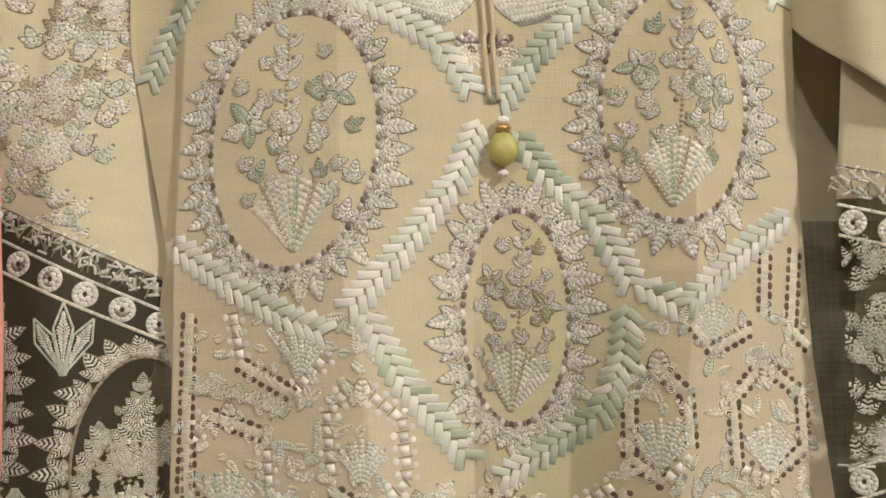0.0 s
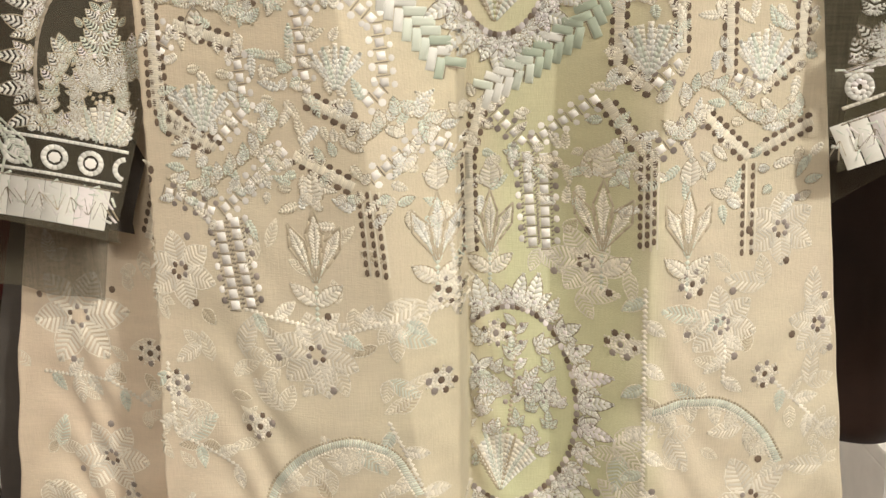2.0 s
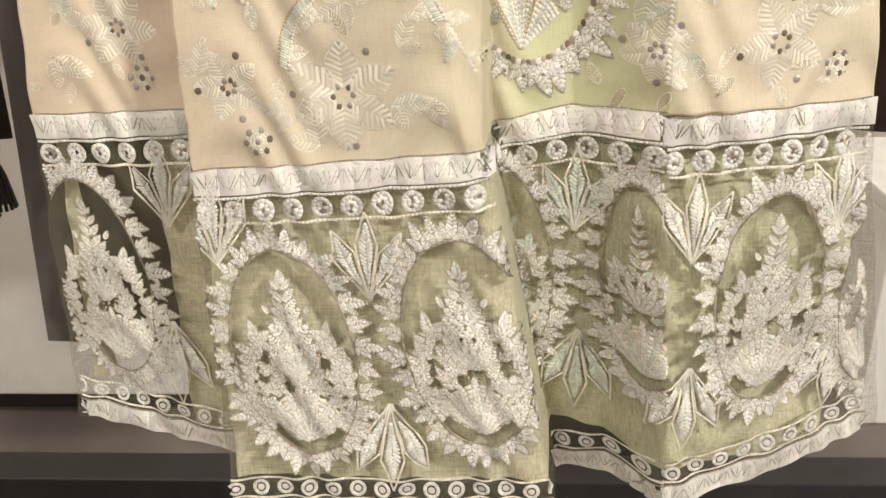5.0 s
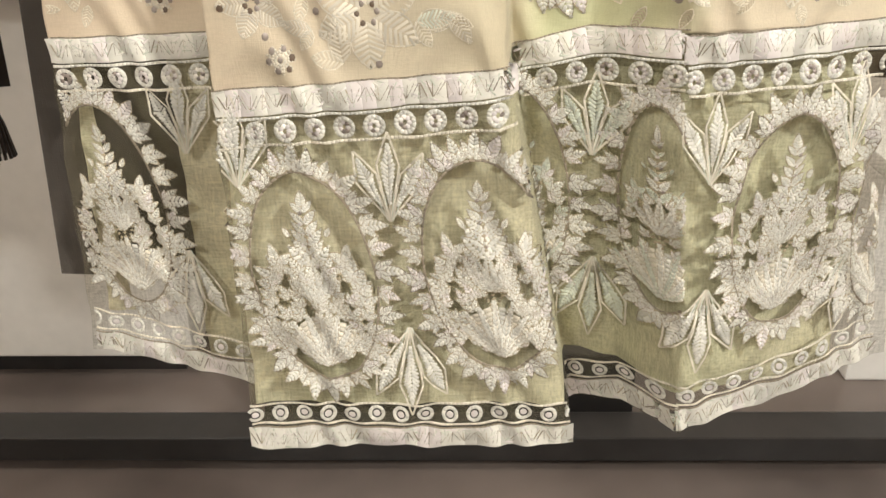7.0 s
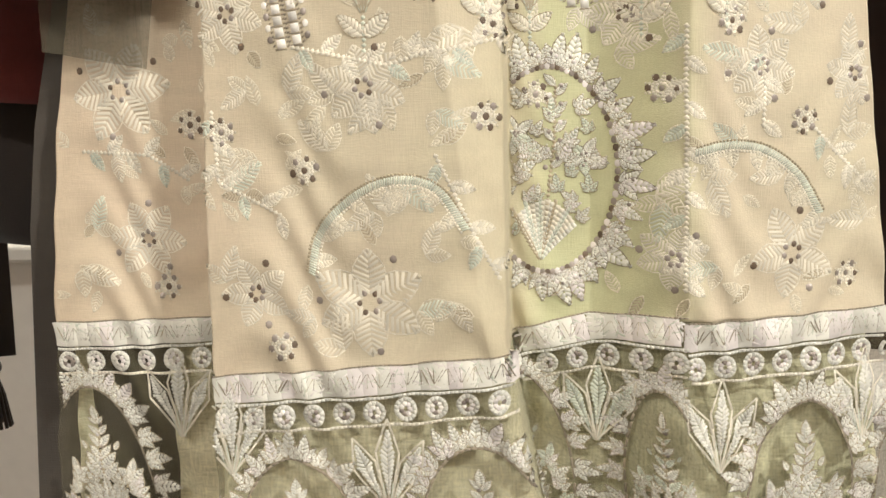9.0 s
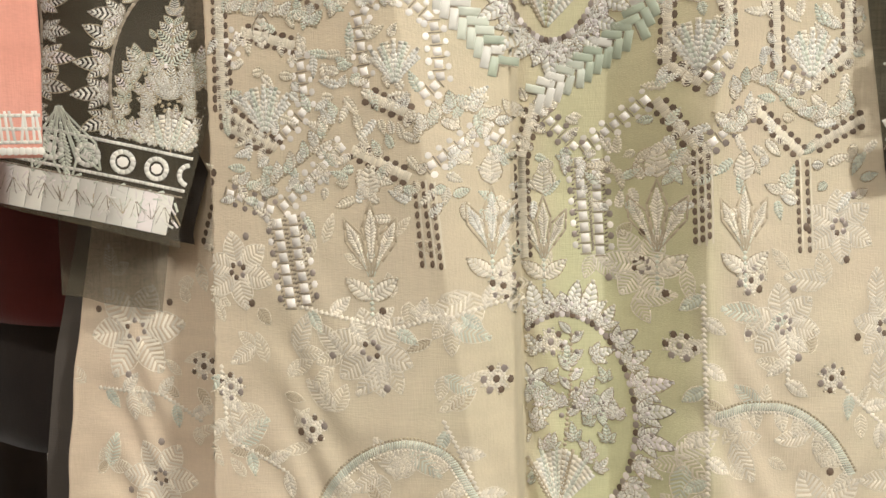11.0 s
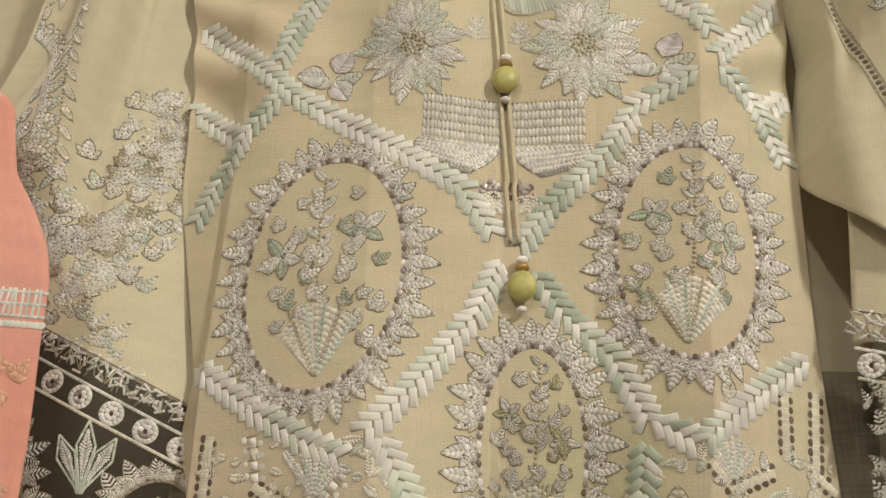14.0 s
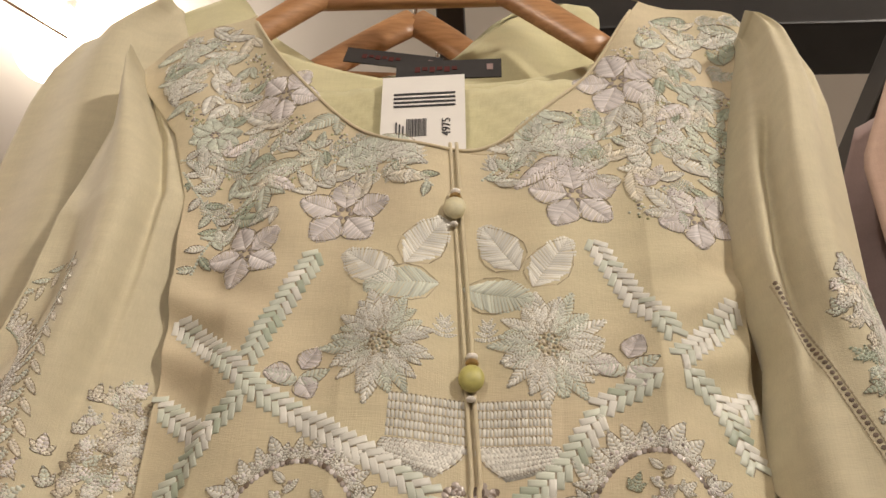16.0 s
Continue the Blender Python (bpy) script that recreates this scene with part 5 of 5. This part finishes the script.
# placket: two corded edges, and three covered buttons
for off in (-0.0022, 0.0022):
    bm = bmesh.new()
    line = [(x + off, float(front(x, z)) - 0.0015, z) for x, z, _ in along(sorted(PLACKET, key=lambda p: -p[1]), 0.004)]
    tube(bm, line, 0.0015, 6)
    part("placket_cord", bm, COTTON, kurta, "corded edge of the button placket")
for i, (x, z) in enumerate(BUTTONS):
    bm = bmesh.new()
    bmesh.ops.create_uvsphere(bm, u_segments=24, v_segments=14, radius=1)
    y0 = float(front(x, z))
    bm.transform(Matrix.Translation((x, y0 - 0.0055, z)) @ Matrix.Diagonal((0.0074, 0.0048, 0.0084, 1)))
    for f in bm.faces:
        f.smooth = True
    btn = part("button", bm, BUTTON_PALE if i == 0 else BUTTON, kurta, "fabric-covered button")
    for dz, r, m, nm in ((0.0105, 0.0034, THREADS[GOLD], "gold_bead"), (0.0145, 0.0030, THREADS[PEARL], "pearl"), (-0.0120, 0.0024, THREADS[PEARL], "pearl")):
        bm = bmesh.new()
        bmesh.ops.create_uvsphere(bm, u_segments=12, v_segments=8, radius=r)
        bm.transform(Matrix.Translation((x, y0 - 0.004, z + dz)) @ Matrix.Diagonal((1.15, 1, 0.8, 1)))
        part(nm, bm, m, btn)

# ---- sleeve embroidery ----
in_left = lambda x, z: (x > SL_L(z) + 0.003) & (x < SL_R(z) - 0.003)  # noqa: E731
on_sleeve = lambda x, z: in_left(x, z) & (z > cuff_seam(x) + 0.004)  # noqa: E731
on_cuff = lambda x, z: in_left(x, z) & (z < cuff_seam(x)) & (z > cuff_end(x))  # noqa: E731
for pts in ([(-0.262, 1.58), (-0.255, 1.53), (-0.252, 1.47), (-0.250, 1.41)], [(-0.268, 1.575), (-0.30, 1.54), (-0.315, 1.50)]):
    st = Stitch(sleeve_left, on_sleeve)
    st.cord(pts, 0.0012, TAN)
    for i, (x, z, a) in enumerate(along(pts, 0.006)):
        st.leaf(x, z, a + (0.6 if i % 2 else -0.6), 0.012, 0.004, CREAM if i % 2 else MINT, TAN, 6)
    st.put("vine", sleeve, "upright thread vine")
st = Stitch(sleeve_left, on_sleeve)
for i in range(40):
    a = -0.6 + 2.4 * i / 40
    x, z = -0.305 + 0.038 * math.cos(a), 1.455 + 0.075 * math.sin(a)
    st.bar(x, z, x - math.sin(a) * 0.005, z + math.cos(a) * 0.005, 0.0014, 0.0012, GREEN)
    if i % 2 == 0:
        tuft_leaf(st, x, z, a, 0.012, random.choice((CREAM, WHITE)), TAN, 5)
st.put("oval_vine", sleeve, "curved vine of small leaves")
for x, z, cnt in ((-0.29, 1.43, 60), (-0.205, 1.44, 60), (-0.215, 1.385, 46), (-0.26, 1.385, 40), (-0.30, 1.375, 30), (-0.225, 1.35, 30)):
    st = Stitch(sleeve_left, on_sleeve)
    for i in range(cnt):
        px, pz = x + random.gauss(0, 0.012), z + random.gauss(0, 0.022)
        tuft_leaf(st, px, pz, random.uniform(0.4, 2.7), 0.0095, random.choice((CREAM, CREAM, WHITE, MINT, TAN)), OUTLINE if i % 3 == 0 else None, 5)
        st.dot(px, pz, 0.0012, random.choice((SEQUIN, TAN)))
    st.put("flower_spray", sleeve, "cream and mint flower spray")
strip(-0.345, -0.15, cuff_seam, sleeve_left, cuff, in_left, open_=True)
strip(-0.345, -0.15, lambda x: cuff_end(x) + 0.021, sleeve_left, cuff, in_left, 0.021, False)
st = Stitch(sleeve_left, in_left)
for x in np.arange(-0.345, -0.15, 0.0024):
    for q in (0.0245, 0.042):
        st.bar(x, float(cuff_end(x)) + q, x + 0.0026, float(cuff_end(x + 0.0026)) + q, 0.0016, 0.0013, WHITE)
for x in np.arange(-0.34, -0.155, 0.0155):
    z = float(cuff_end(x)) + 0.033
    for i in range(13):
        a = math.tau * i / 13
        st.bar(x + math.cos(a) * 0.0048, z + math.sin(a) * 0.0052, x + math.cos(a + 0.5) * 0.0048, z + math.sin(a + 0.5) * 0.0052, 0.0024, 0.0015, WHITE)
    st.dot(x, z, 0.0028, PEARL)
st.put("cuff_ring_trim", cuff, "row of white stitched rings")
for x, z in ((-0.176, 1.211), (-0.258, 1.228), (-0.335, 1.250)):
    medallion(x, z, 0.028, 0.050, -0.1, WHITE, MINT, lambda a, b: in_left(a, b) & (b > cuff_end(a) + 0.045) & (b < cuff_seam(a) - 0.034), 0.0125, False, sleeve_left, cuff)
for x, z, up in ((-0.206, 1.251, True), (-0.226, 1.198, False), (-0.288, 1.265, True), (-0.303, 1.215, False)):
    st = Stitch(sleeve_left, on_cuff)
    st.fill = 0.7
    tulip(st, x, z, 0.034 if up else 0.039, up, MINT if not up else WHITE, MINT)
    st.put("tulip_motif", cuff, "white tulip on dark organza")

in_right = lambda x, z: (x > SR_L(z) + 0.003) & (x < SR_R(z) - 0.002)  # noqa: E731
st = Stitch(sleeve_right, None)
for x, z, a in along([(0.173, 1.545), (0.186, 1.495), (0.207, 1.43), (0.222, 1.39)], 0.0036):
    st.dot(x, z, 0.0014, EYELET, 0.0008)
    for s in (-0.0025, 0.0025):
        st.bar(x + s, z, x + s + 0.001, z - 0.0034, 0.001, 0.001, TAN)
st.put("ladder_seam", sleeve_r, "dotted ladder-stitch seam")
st = Stitch(sleeve_right, in_right)
for i in range(240):
    z = random.uniform(1.40, 1.55)
    x = 0.222 + random.gauss(0, 0.011) + (1.55 - z) * 0.05
    if x < 0.188 + (1.55 - z) * 0.28:
        continue
    tuft_leaf(st, x, z, random.uniform(0, math.tau), 0.009, random.choice((WHITE, MINT, CREAM, GREEN)), OUTLINE if i % 2 else None, 5)
st.put("flower_spray", sleeve_r, "white and mint flower spray")
cuff_keep = lambda x, z: (x > 0.173) & (z > cuff_r_end(x)) & (z < 1.34)  # noqa: E731
strip(0.172, 0.285, lambda x: 1.352 - 0.3 * (x - 0.172), flat_r, sleeve_r, None, 0.018, open_=True)
strip(0.172, 0.285, lambda x: cuff_r_end(x) + 0.047, flat_r, sleeve_r, None, 0.001, True)
strip(0.172, 0.285, lambda x: cuff_r_end(x) + 0.022, flat_r, sleeve_r, None, 0.022, False)
st = Stitch(flat_r, cuff_keep)
st.fill = 0.5
for i in range(250):
    x, z = random.uniform(0.174, 0.275), random.uniform(1.21, 1.31)
    tuft_leaf(st, x, z, math.pi / 2 + random.gauss(0, 0.9), 0.009, random.choice((WHITE, WHITE, MINT)), OUTLINE if i % 2 else None, 5)
st.put("foliage", sleeve_r, "dense white leaf embroidery on the cuff")

# ---- labels, card, hangers, rail ----
def neck_label(x, z, y, w, h, tilt):
    lab = thing("neck_label", None, "black woven neck label with a small red mark", "label")
    bm = box(bmesh.new(), (-w / 2, -0.0006, -h / 2), (w / 2, 0.0006, h / 2))
    part("cloth_tag", bm, LABEL, lab)
    bm = bmesh.new()
    for k in range(6):
        box(bm, (-w * 0.32 + k * w * 0.07, -0.0012, -h * 0.16 + (k % 2) * h * 0.1), (-w * 0.27 + k * w * 0.07, -0.0008, h * 0.12))
    part("mark", bm, DARK_RED, lab, "small red mark")
    bm = box(bmesh.new(), (w * 0.36, -0.0012, -h * 0.12), (w * 0.42, -0.0008, h * 0.2))
    part("size_mark", bm, MAUVE, lab, "small grey size mark")
    lab.matrix_world = pose(x, y, z, 0, tilt, 0)
    return lab


neck_label(-0.027, 1.770, 0.033, 0.082, 0.020, -1.0)
card = thing("price_card", None, "white card price tag with dark printed bars", "price tag")
bm = box(bmesh.new(), (-0.031, -0.0005, -0.060), (0.031, 0.0005, 0.042))
part("card", bm, PAPER, card)
for k in range(4):
    bm = box(bmesh.new(), (-0.022, -0.0012, 0.022 - k * 0.0042), (0.024, -0.0007, 0.0236 - k * 0.0042))
    part("printed_line", bm, INK, card)
bm = bmesh.new()
xk = -0.012
for k in range(14):
    wk = random.choice((0.0004, 0.0006, 0.0009))
    box(bm, (xk, -0.0012, -0.020), (xk + wk, -0.0007, -0.003))
    xk += wk + 0.0005
part("barcode", bm, INK, card, "dark barcode stripes")
for x0, txt, s in ((-0.0145, "4975", 0.009),):
    fc = bpy.data.curves.new("price", "FONT")
    fc.body, fc.size, fc.extrude = txt, s, 0.0002
    tmp = bpy.data.objects.new("price_tmp", fc)
    scene.collection.objects.link(tmp)
    me = bpy.data.meshes.new_from_object(tmp.evaluated_get(bpy.context.evaluated_depsgraph_get()))
    bpy.data.objects.remove(tmp)
    me.materials.append(INK)
    num = new("price", me)
    num.parent = card
    num.matrix_local = pose(0.020, -0.0010, -0.021, 90, -90, 0)
    tagged(num, "printed dark price figures")
bm = bmesh.new()
for k in range(3):
    box(bm, (-0.020 + k * 0.0025, -0.0012, -0.022), (-0.0188 + k * 0.0025, -0.0007, -0.006 - 0.002 * k))
part("small_print", bm, INK, card)
card.matrix_world = pose(-0.043, 0.024, 1.711, 0, -2.5, 0)


def hanger(x, y, z, turn, group):
    h = thing("hanger", None, "curved varnished wooden clothes hanger with a chrome hook", "clothes hanger", group)
    for side in (-1, 1):
        bm = bmesh.new()
        pts = [(side * 0.165 * t, 0.004 * t, 0.042 - 0.150 * t ** 1.08) for t in np.linspace(0, 1, 12)]
        tube(bm, pts, [0.018 - 0.003 * t for t in np.linspace(0, 1, 12)], 12)
        bm.transform(Matrix.Diagonal((1, 0.45, 1, 1)))
        part("arm", bm, WOOD, h)
    bm = bmesh.new()
    tube(bm, [(-0.11, 0.003, -0.038), (0.11, 0.003, -0.038)], 0.006, 8)
    part("bar", bm, WOOD, h)
    bm = bmesh.new()
    tube(bm, [(0, 0, 0.04), (0, 0, 0.085)] + [(0.022 * math.sin(a) , 0, 0.107 - 0.022 * math.cos(a)) for a in np.linspace(0.2, 4.3, 12)], 0.002, 8)
    part("hook", bm, STEEL, h, "chrome wire hook")
    h.matrix_world = pose(x, y, z, 0, 0, turn)
    return h


RAIL_Z = 2.035
hanger(-0.066, 0.058, 1.925, 0, "hangers on the rail")
hanger(-0.075, 0.14, 1.915, 4, "hangers on the rail")
hanger(-0.06, 0.22, 1.915, -3, "hangers on the rail")
hanger(-0.05, 0.30, 1.915, 2, "hangers on the rail")
rack = thing("clothes_rack", None, "black metal clothes rack with square rails", "clothes rack")
bm = box(bmesh.new(), (-0.06, -0.05, RAIL_Z - 0.012), (-0.03, 1.3, RAIL_Z + 0.012), 0.002)
part("rail", bm, BLACK, rack)
bm = box(bmesh.new(), (0.06, 0.42, 2.27), (1.4, 0.52, 2.42), 0.004)
part("top_beam", bm, BLACK, rack)
bm = box(bmesh.new(), (-1.5, 0.82, 0.02), (1.4, 0.90, 0.07), 0.004)
part("base_bar", bm, BLACK, rack)
bm = box(bmesh.new(), (0.42, 0.12, 1.98), (0.46, 1.2, 2.02), 0.003)
part("side_rail", bm, BLACK, rack)
for x in (-1.38, 1.38):
    bm = box(bmesh.new(), (x - 0.02, 0.45, 0.0), (x + 0.02, 0.49, 2.28), 0.003)
    part("upright", bm, BLACK, rack)
for y in (0.2, 0.34):
    hk = hanger(0.47, y, 1.865, 60, "hangers on the side rail")

# ---- the kurta behind ----
second = thing("kurta", None, "plain green-beige kurta hanging behind the embroidered one", "kurta")
SHIFT = (-0.10, 0.085, 0.118)


def behind(u, v):
    z = 1.40 + (1.8445 - 1.40) * v
    x = LEFT(z) + (RIGHT(z) - LEFT(z)) * u
    return x + SHIFT[0], front(x, z) + SHIFT[1], z + SHIFT[2] - 0.118 * np.clip(1 - ((x + 0.0) / 0.14) ** 2, 0, 1) * np.clip((z - 1.70) / 0.14, 0, 1)


sheet("front_panel", behind, 60, 70, INNER, second, "", 0.0008)
bl_l = curve((-0.385, 1.2), (-0.362, 1.55), (-0.361, 1.614), (-0.359, 1.667), (-0.351, 1.708), (-0.335, 1.741), (-0.30, 1.760), (-0.262, 1.775))
sheet("sleeve", lambda u, v: (lambda z: (bl_l(z) + (-0.20 - 0.045 * np.clip((z - 1.65) / 0.12, 0, 1) - bl_l(z)) * u + SHIFT[0] * 0.3, 0.075 - 0.02 * np.sin(np.pi * u) + 0.004 * np.sin(11 * u), z + SHIFT[2]))(1.2 + 0.575 * v), 50, 70, COTTON_SLEEVE, second, "plain cotton sleeve", 0.0008)
neck_label(-0.083, 1.848, 0.092, 0.088, 0.018, 11)


# ---- neighbouring garments ----
def garment(name, x0, x1, y, z0, z1, material, label, folds=4, amp=0.02):
    g = thing(name, None, label, "garment", "garments on the rack")
    def fn(u, v):
        z = z0 + (z1 - z0) * v
        m = 1 - 0.25 * np.clip(v - 0.85, 0, 1) / 0.15
        x = (x0 + x1) / 2 + (x1 - x0) * (u - 0.5) * m
        return x, y + amp * np.sin(u * folds * math.tau + 2 * v) * (1 - 0.6 * v), z + 0.01 * np.sin(u * 9)
    sheet("body", fn, 60, 50, material, g, "", 0.001)
    mid = (x0 + x1) / 2
    bm = bmesh.new()
    tube(bm, [(x0 * 0.7 + mid * 0.3, y, z1 - 0.03), (mid, y, z1 + 0.02), (x1 * 0.7 + mid * 0.3, y, z1 - 0.03)], 0.011, 8)
    tube(bm, [(mid, y, z1 + 0.02), (mid, y, 2.30)], 0.002, 6)
    part("hanger", bm, WOOD, g)
    return g


garment("dark_red_dress", -1.05, -0.25, 0.105, 1.065, 1.60, DARK_RED, "dark red dress hanging on the rack")
garment("black_dress", -1.08, -0.26, 0.15, 0.97, 1.60, BLACK_CLOTH, "black dress hanging on the rack")
garment("black_dress", -1.10, -0.515, 0.47, 0.80, 1.60, BLACK_CLOTH, "long black dress with tassels at its hem")
garment("dark_brown_dress", 0.27, 0.95, 0.46, 0.80, 1.80, BROWN_CLOTH, "dark brown dress hanging on the rack")
garment("dark_brown_dress", 0.17, 0.60, 0.50, 0.95, 1.72, BROWN_CLOTH, "dark brown dress hanging on the rack")
garment("mauve_kurta", 0.275, 0.60, 0.13, 1.10, 1.80, MAUVE, "mauve kurta hanging on the side rail", 3)
garment("dusty_pink_kurta", 0.285, 0.66, 0.07, 1.10, 1.82, ROSE, "dusty pink kurta hanging on the side rail", 3)
pink = thing("pink_kurta", None, "coral pink kurta sleeve edged with white lace", "kurta")
pk_r = curve((-0.217, 1.17), (-0.258, 1.447), (-0.249, 1.406), (-0.235, 1.385), (-0.224, 1.364), (-0.220, 1.346), (-0.219, 1.318), (-0.216, 1.273), (-0.215, 1.218), (-0.40, 1.52), (-0.48, 1.75))
pk_l = curve((-0.37, 1.17), (-0.39, 1.40), (-0.47, 1.52), (-0.55, 1.76))
pink_y = lambda x, z: -0.045 - 0.014 * np.sin(np.clip((x - pk_l(z)) / np.maximum(pk_r(z) - pk_l(z), 1e-3), 0, 1) * np.pi) + 0.1 * np.clip(z - 1.45, 0, 1)  # noqa: E731
sheet("sleeve", lambda u, v: (lambda z: (lambda x: (x, pink_y(x, z), z))(pk_l(z) + (pk_r(z) - pk_l(z)) * u))(1.172 + 0.58 * v), 40, 90, PINK, pink, "", 0.001)
sheet("bodice", lambda u, v: (-0.50 - 0.35 * u, -0.02 + 0.015 * np.sin(20 * u), 1.0 + 0.78 * v - 0.05 * u * v), 30, 30, PINK, pink, "", 0.001)
bm = bmesh.new()
tube(bm, [(-0.46, 0.0, 1.745), (-0.66, 0.0, 1.80), (-0.86, 0.0, 1.74)], 0.011, 8)
tube(bm, [(-0.66, 0.0, 1.80), (-0.66, 0.0, 2.02), (-0.66, 0.44, 2.30)], 0.002, 6)
part("hanger", bm, WOOD, pink)
for zc in (1.335, 1.185):
    st = Stitch(pink_y, lambda x, z: (x < pk_r(z)) & (x > pk_l(z)))
    for x in np.arange(-0.365, -0.208, 0.0026):
        for q in (-0.006, 0.0, 0.006):
            st.bar(x, zc + q, x + 0.003, zc + q, 0.0016, 0.0015, WHITE)
        st.bar(x, zc - 0.006, x + random.uniform(-0.002, 0.002), zc + 0.008, 0.0012, 0.0013, WHITE)
        st.dot(x, zc - 0.010, 0.0019, WHITE)
    st.put("lace_trim", pink, "white lace trim")
st = Stitch(pink_y, lambda x, z: (x < pk_r(z) - 0.004) & (x > pk_l(z)))
for k in range(60):
    st.leaf(random.uniform(-0.36, -0.215), random.uniform(1.2, 1.32), random.uniform(0, 6.28), 0.014, 0.007, CORAL, CORAL, 8, 0.0012)
st.put("tone_embroidery", pink, "orange-tan embroidered motifs")

# ---- floor things ----
# added black box that fills the dark area below the kurta's hem
plinth = part("dark_filler_box", box(bmesh.new(), (-0.42, 0.95, 0.0), (0.28, 1.35, 0.16), 0.006), BLACK, None)
tagged(plinth, "low black box added to darken the floor behind the kurta", "plinth")
carton = thing("white_carton", None, "white carton standing on the floor", "box")
part("body", box(bmesh.new(), (0.735, 1.1, 0.0), (1.4, 1.5, 0.44), 0.006), PAPER, carton)
part("lid", box(bmesh.new(), (0.731, 1.096, 0.4405), (1.404, 1.504, 0.475), 0.006), PAPER, carton)

counter = thing("white_display_counter", None, "low white display counter with a pale top", "counter")
part("body", box(bmesh.new(), (-1.75, 1.12, 0.05), (-0.60, 1.60, 0.79), 0.006), PAPER, counter)
part("top", box(bmesh.new(), (-1.77, 1.10, 0.7905), (-0.58, 1.62, 0.82), 0.006), PAPER, counter)
part("toe_kick", box(bmesh.new(), (-1.72, 1.15, 0.0), (-0.63, 1.57, 0.0495)), BLACK, counter)

# black tassels that hang from the neighbouring dress
for k in range(3):
    tassel = thing("tassel", None, "black beaded tassel hanging from a dress hem", "tassel", "tassels on the dress")
    tx, ty, tz = -0.525 - k * 0.022, 0.44, 0.80 - 0.012 * (k % 2)
    bm = bmesh.new()
    tube(bm, [(tx, ty, tz + 0.03), (tx, ty, tz)], 0.002, 6)
    part("cord", bm, BLACK_CLOTH, tassel)
    bm = bmesh.new()
    bmesh.ops.create_uvsphere(bm, u_segments=12, v_segments=8, radius=0.009)
    bm.transform(Matrix.Translation((tx, ty, tz)))
    part("bead", bm, BLACK, tassel)
    bm = bmesh.new()
    for i in range(14):
        a = math.tau * i / 14
        tube(bm, [(tx, ty, tz), (tx + 0.008 * math.cos(a), ty + 0.008 * math.sin(a), tz - 0.03), (tx + 0.013 * math.cos(a), ty + 0.013 * math.sin(a), tz - 0.065)], 0.002, 5)
    part("fringe", bm, BLACK_CLOTH, tassel)
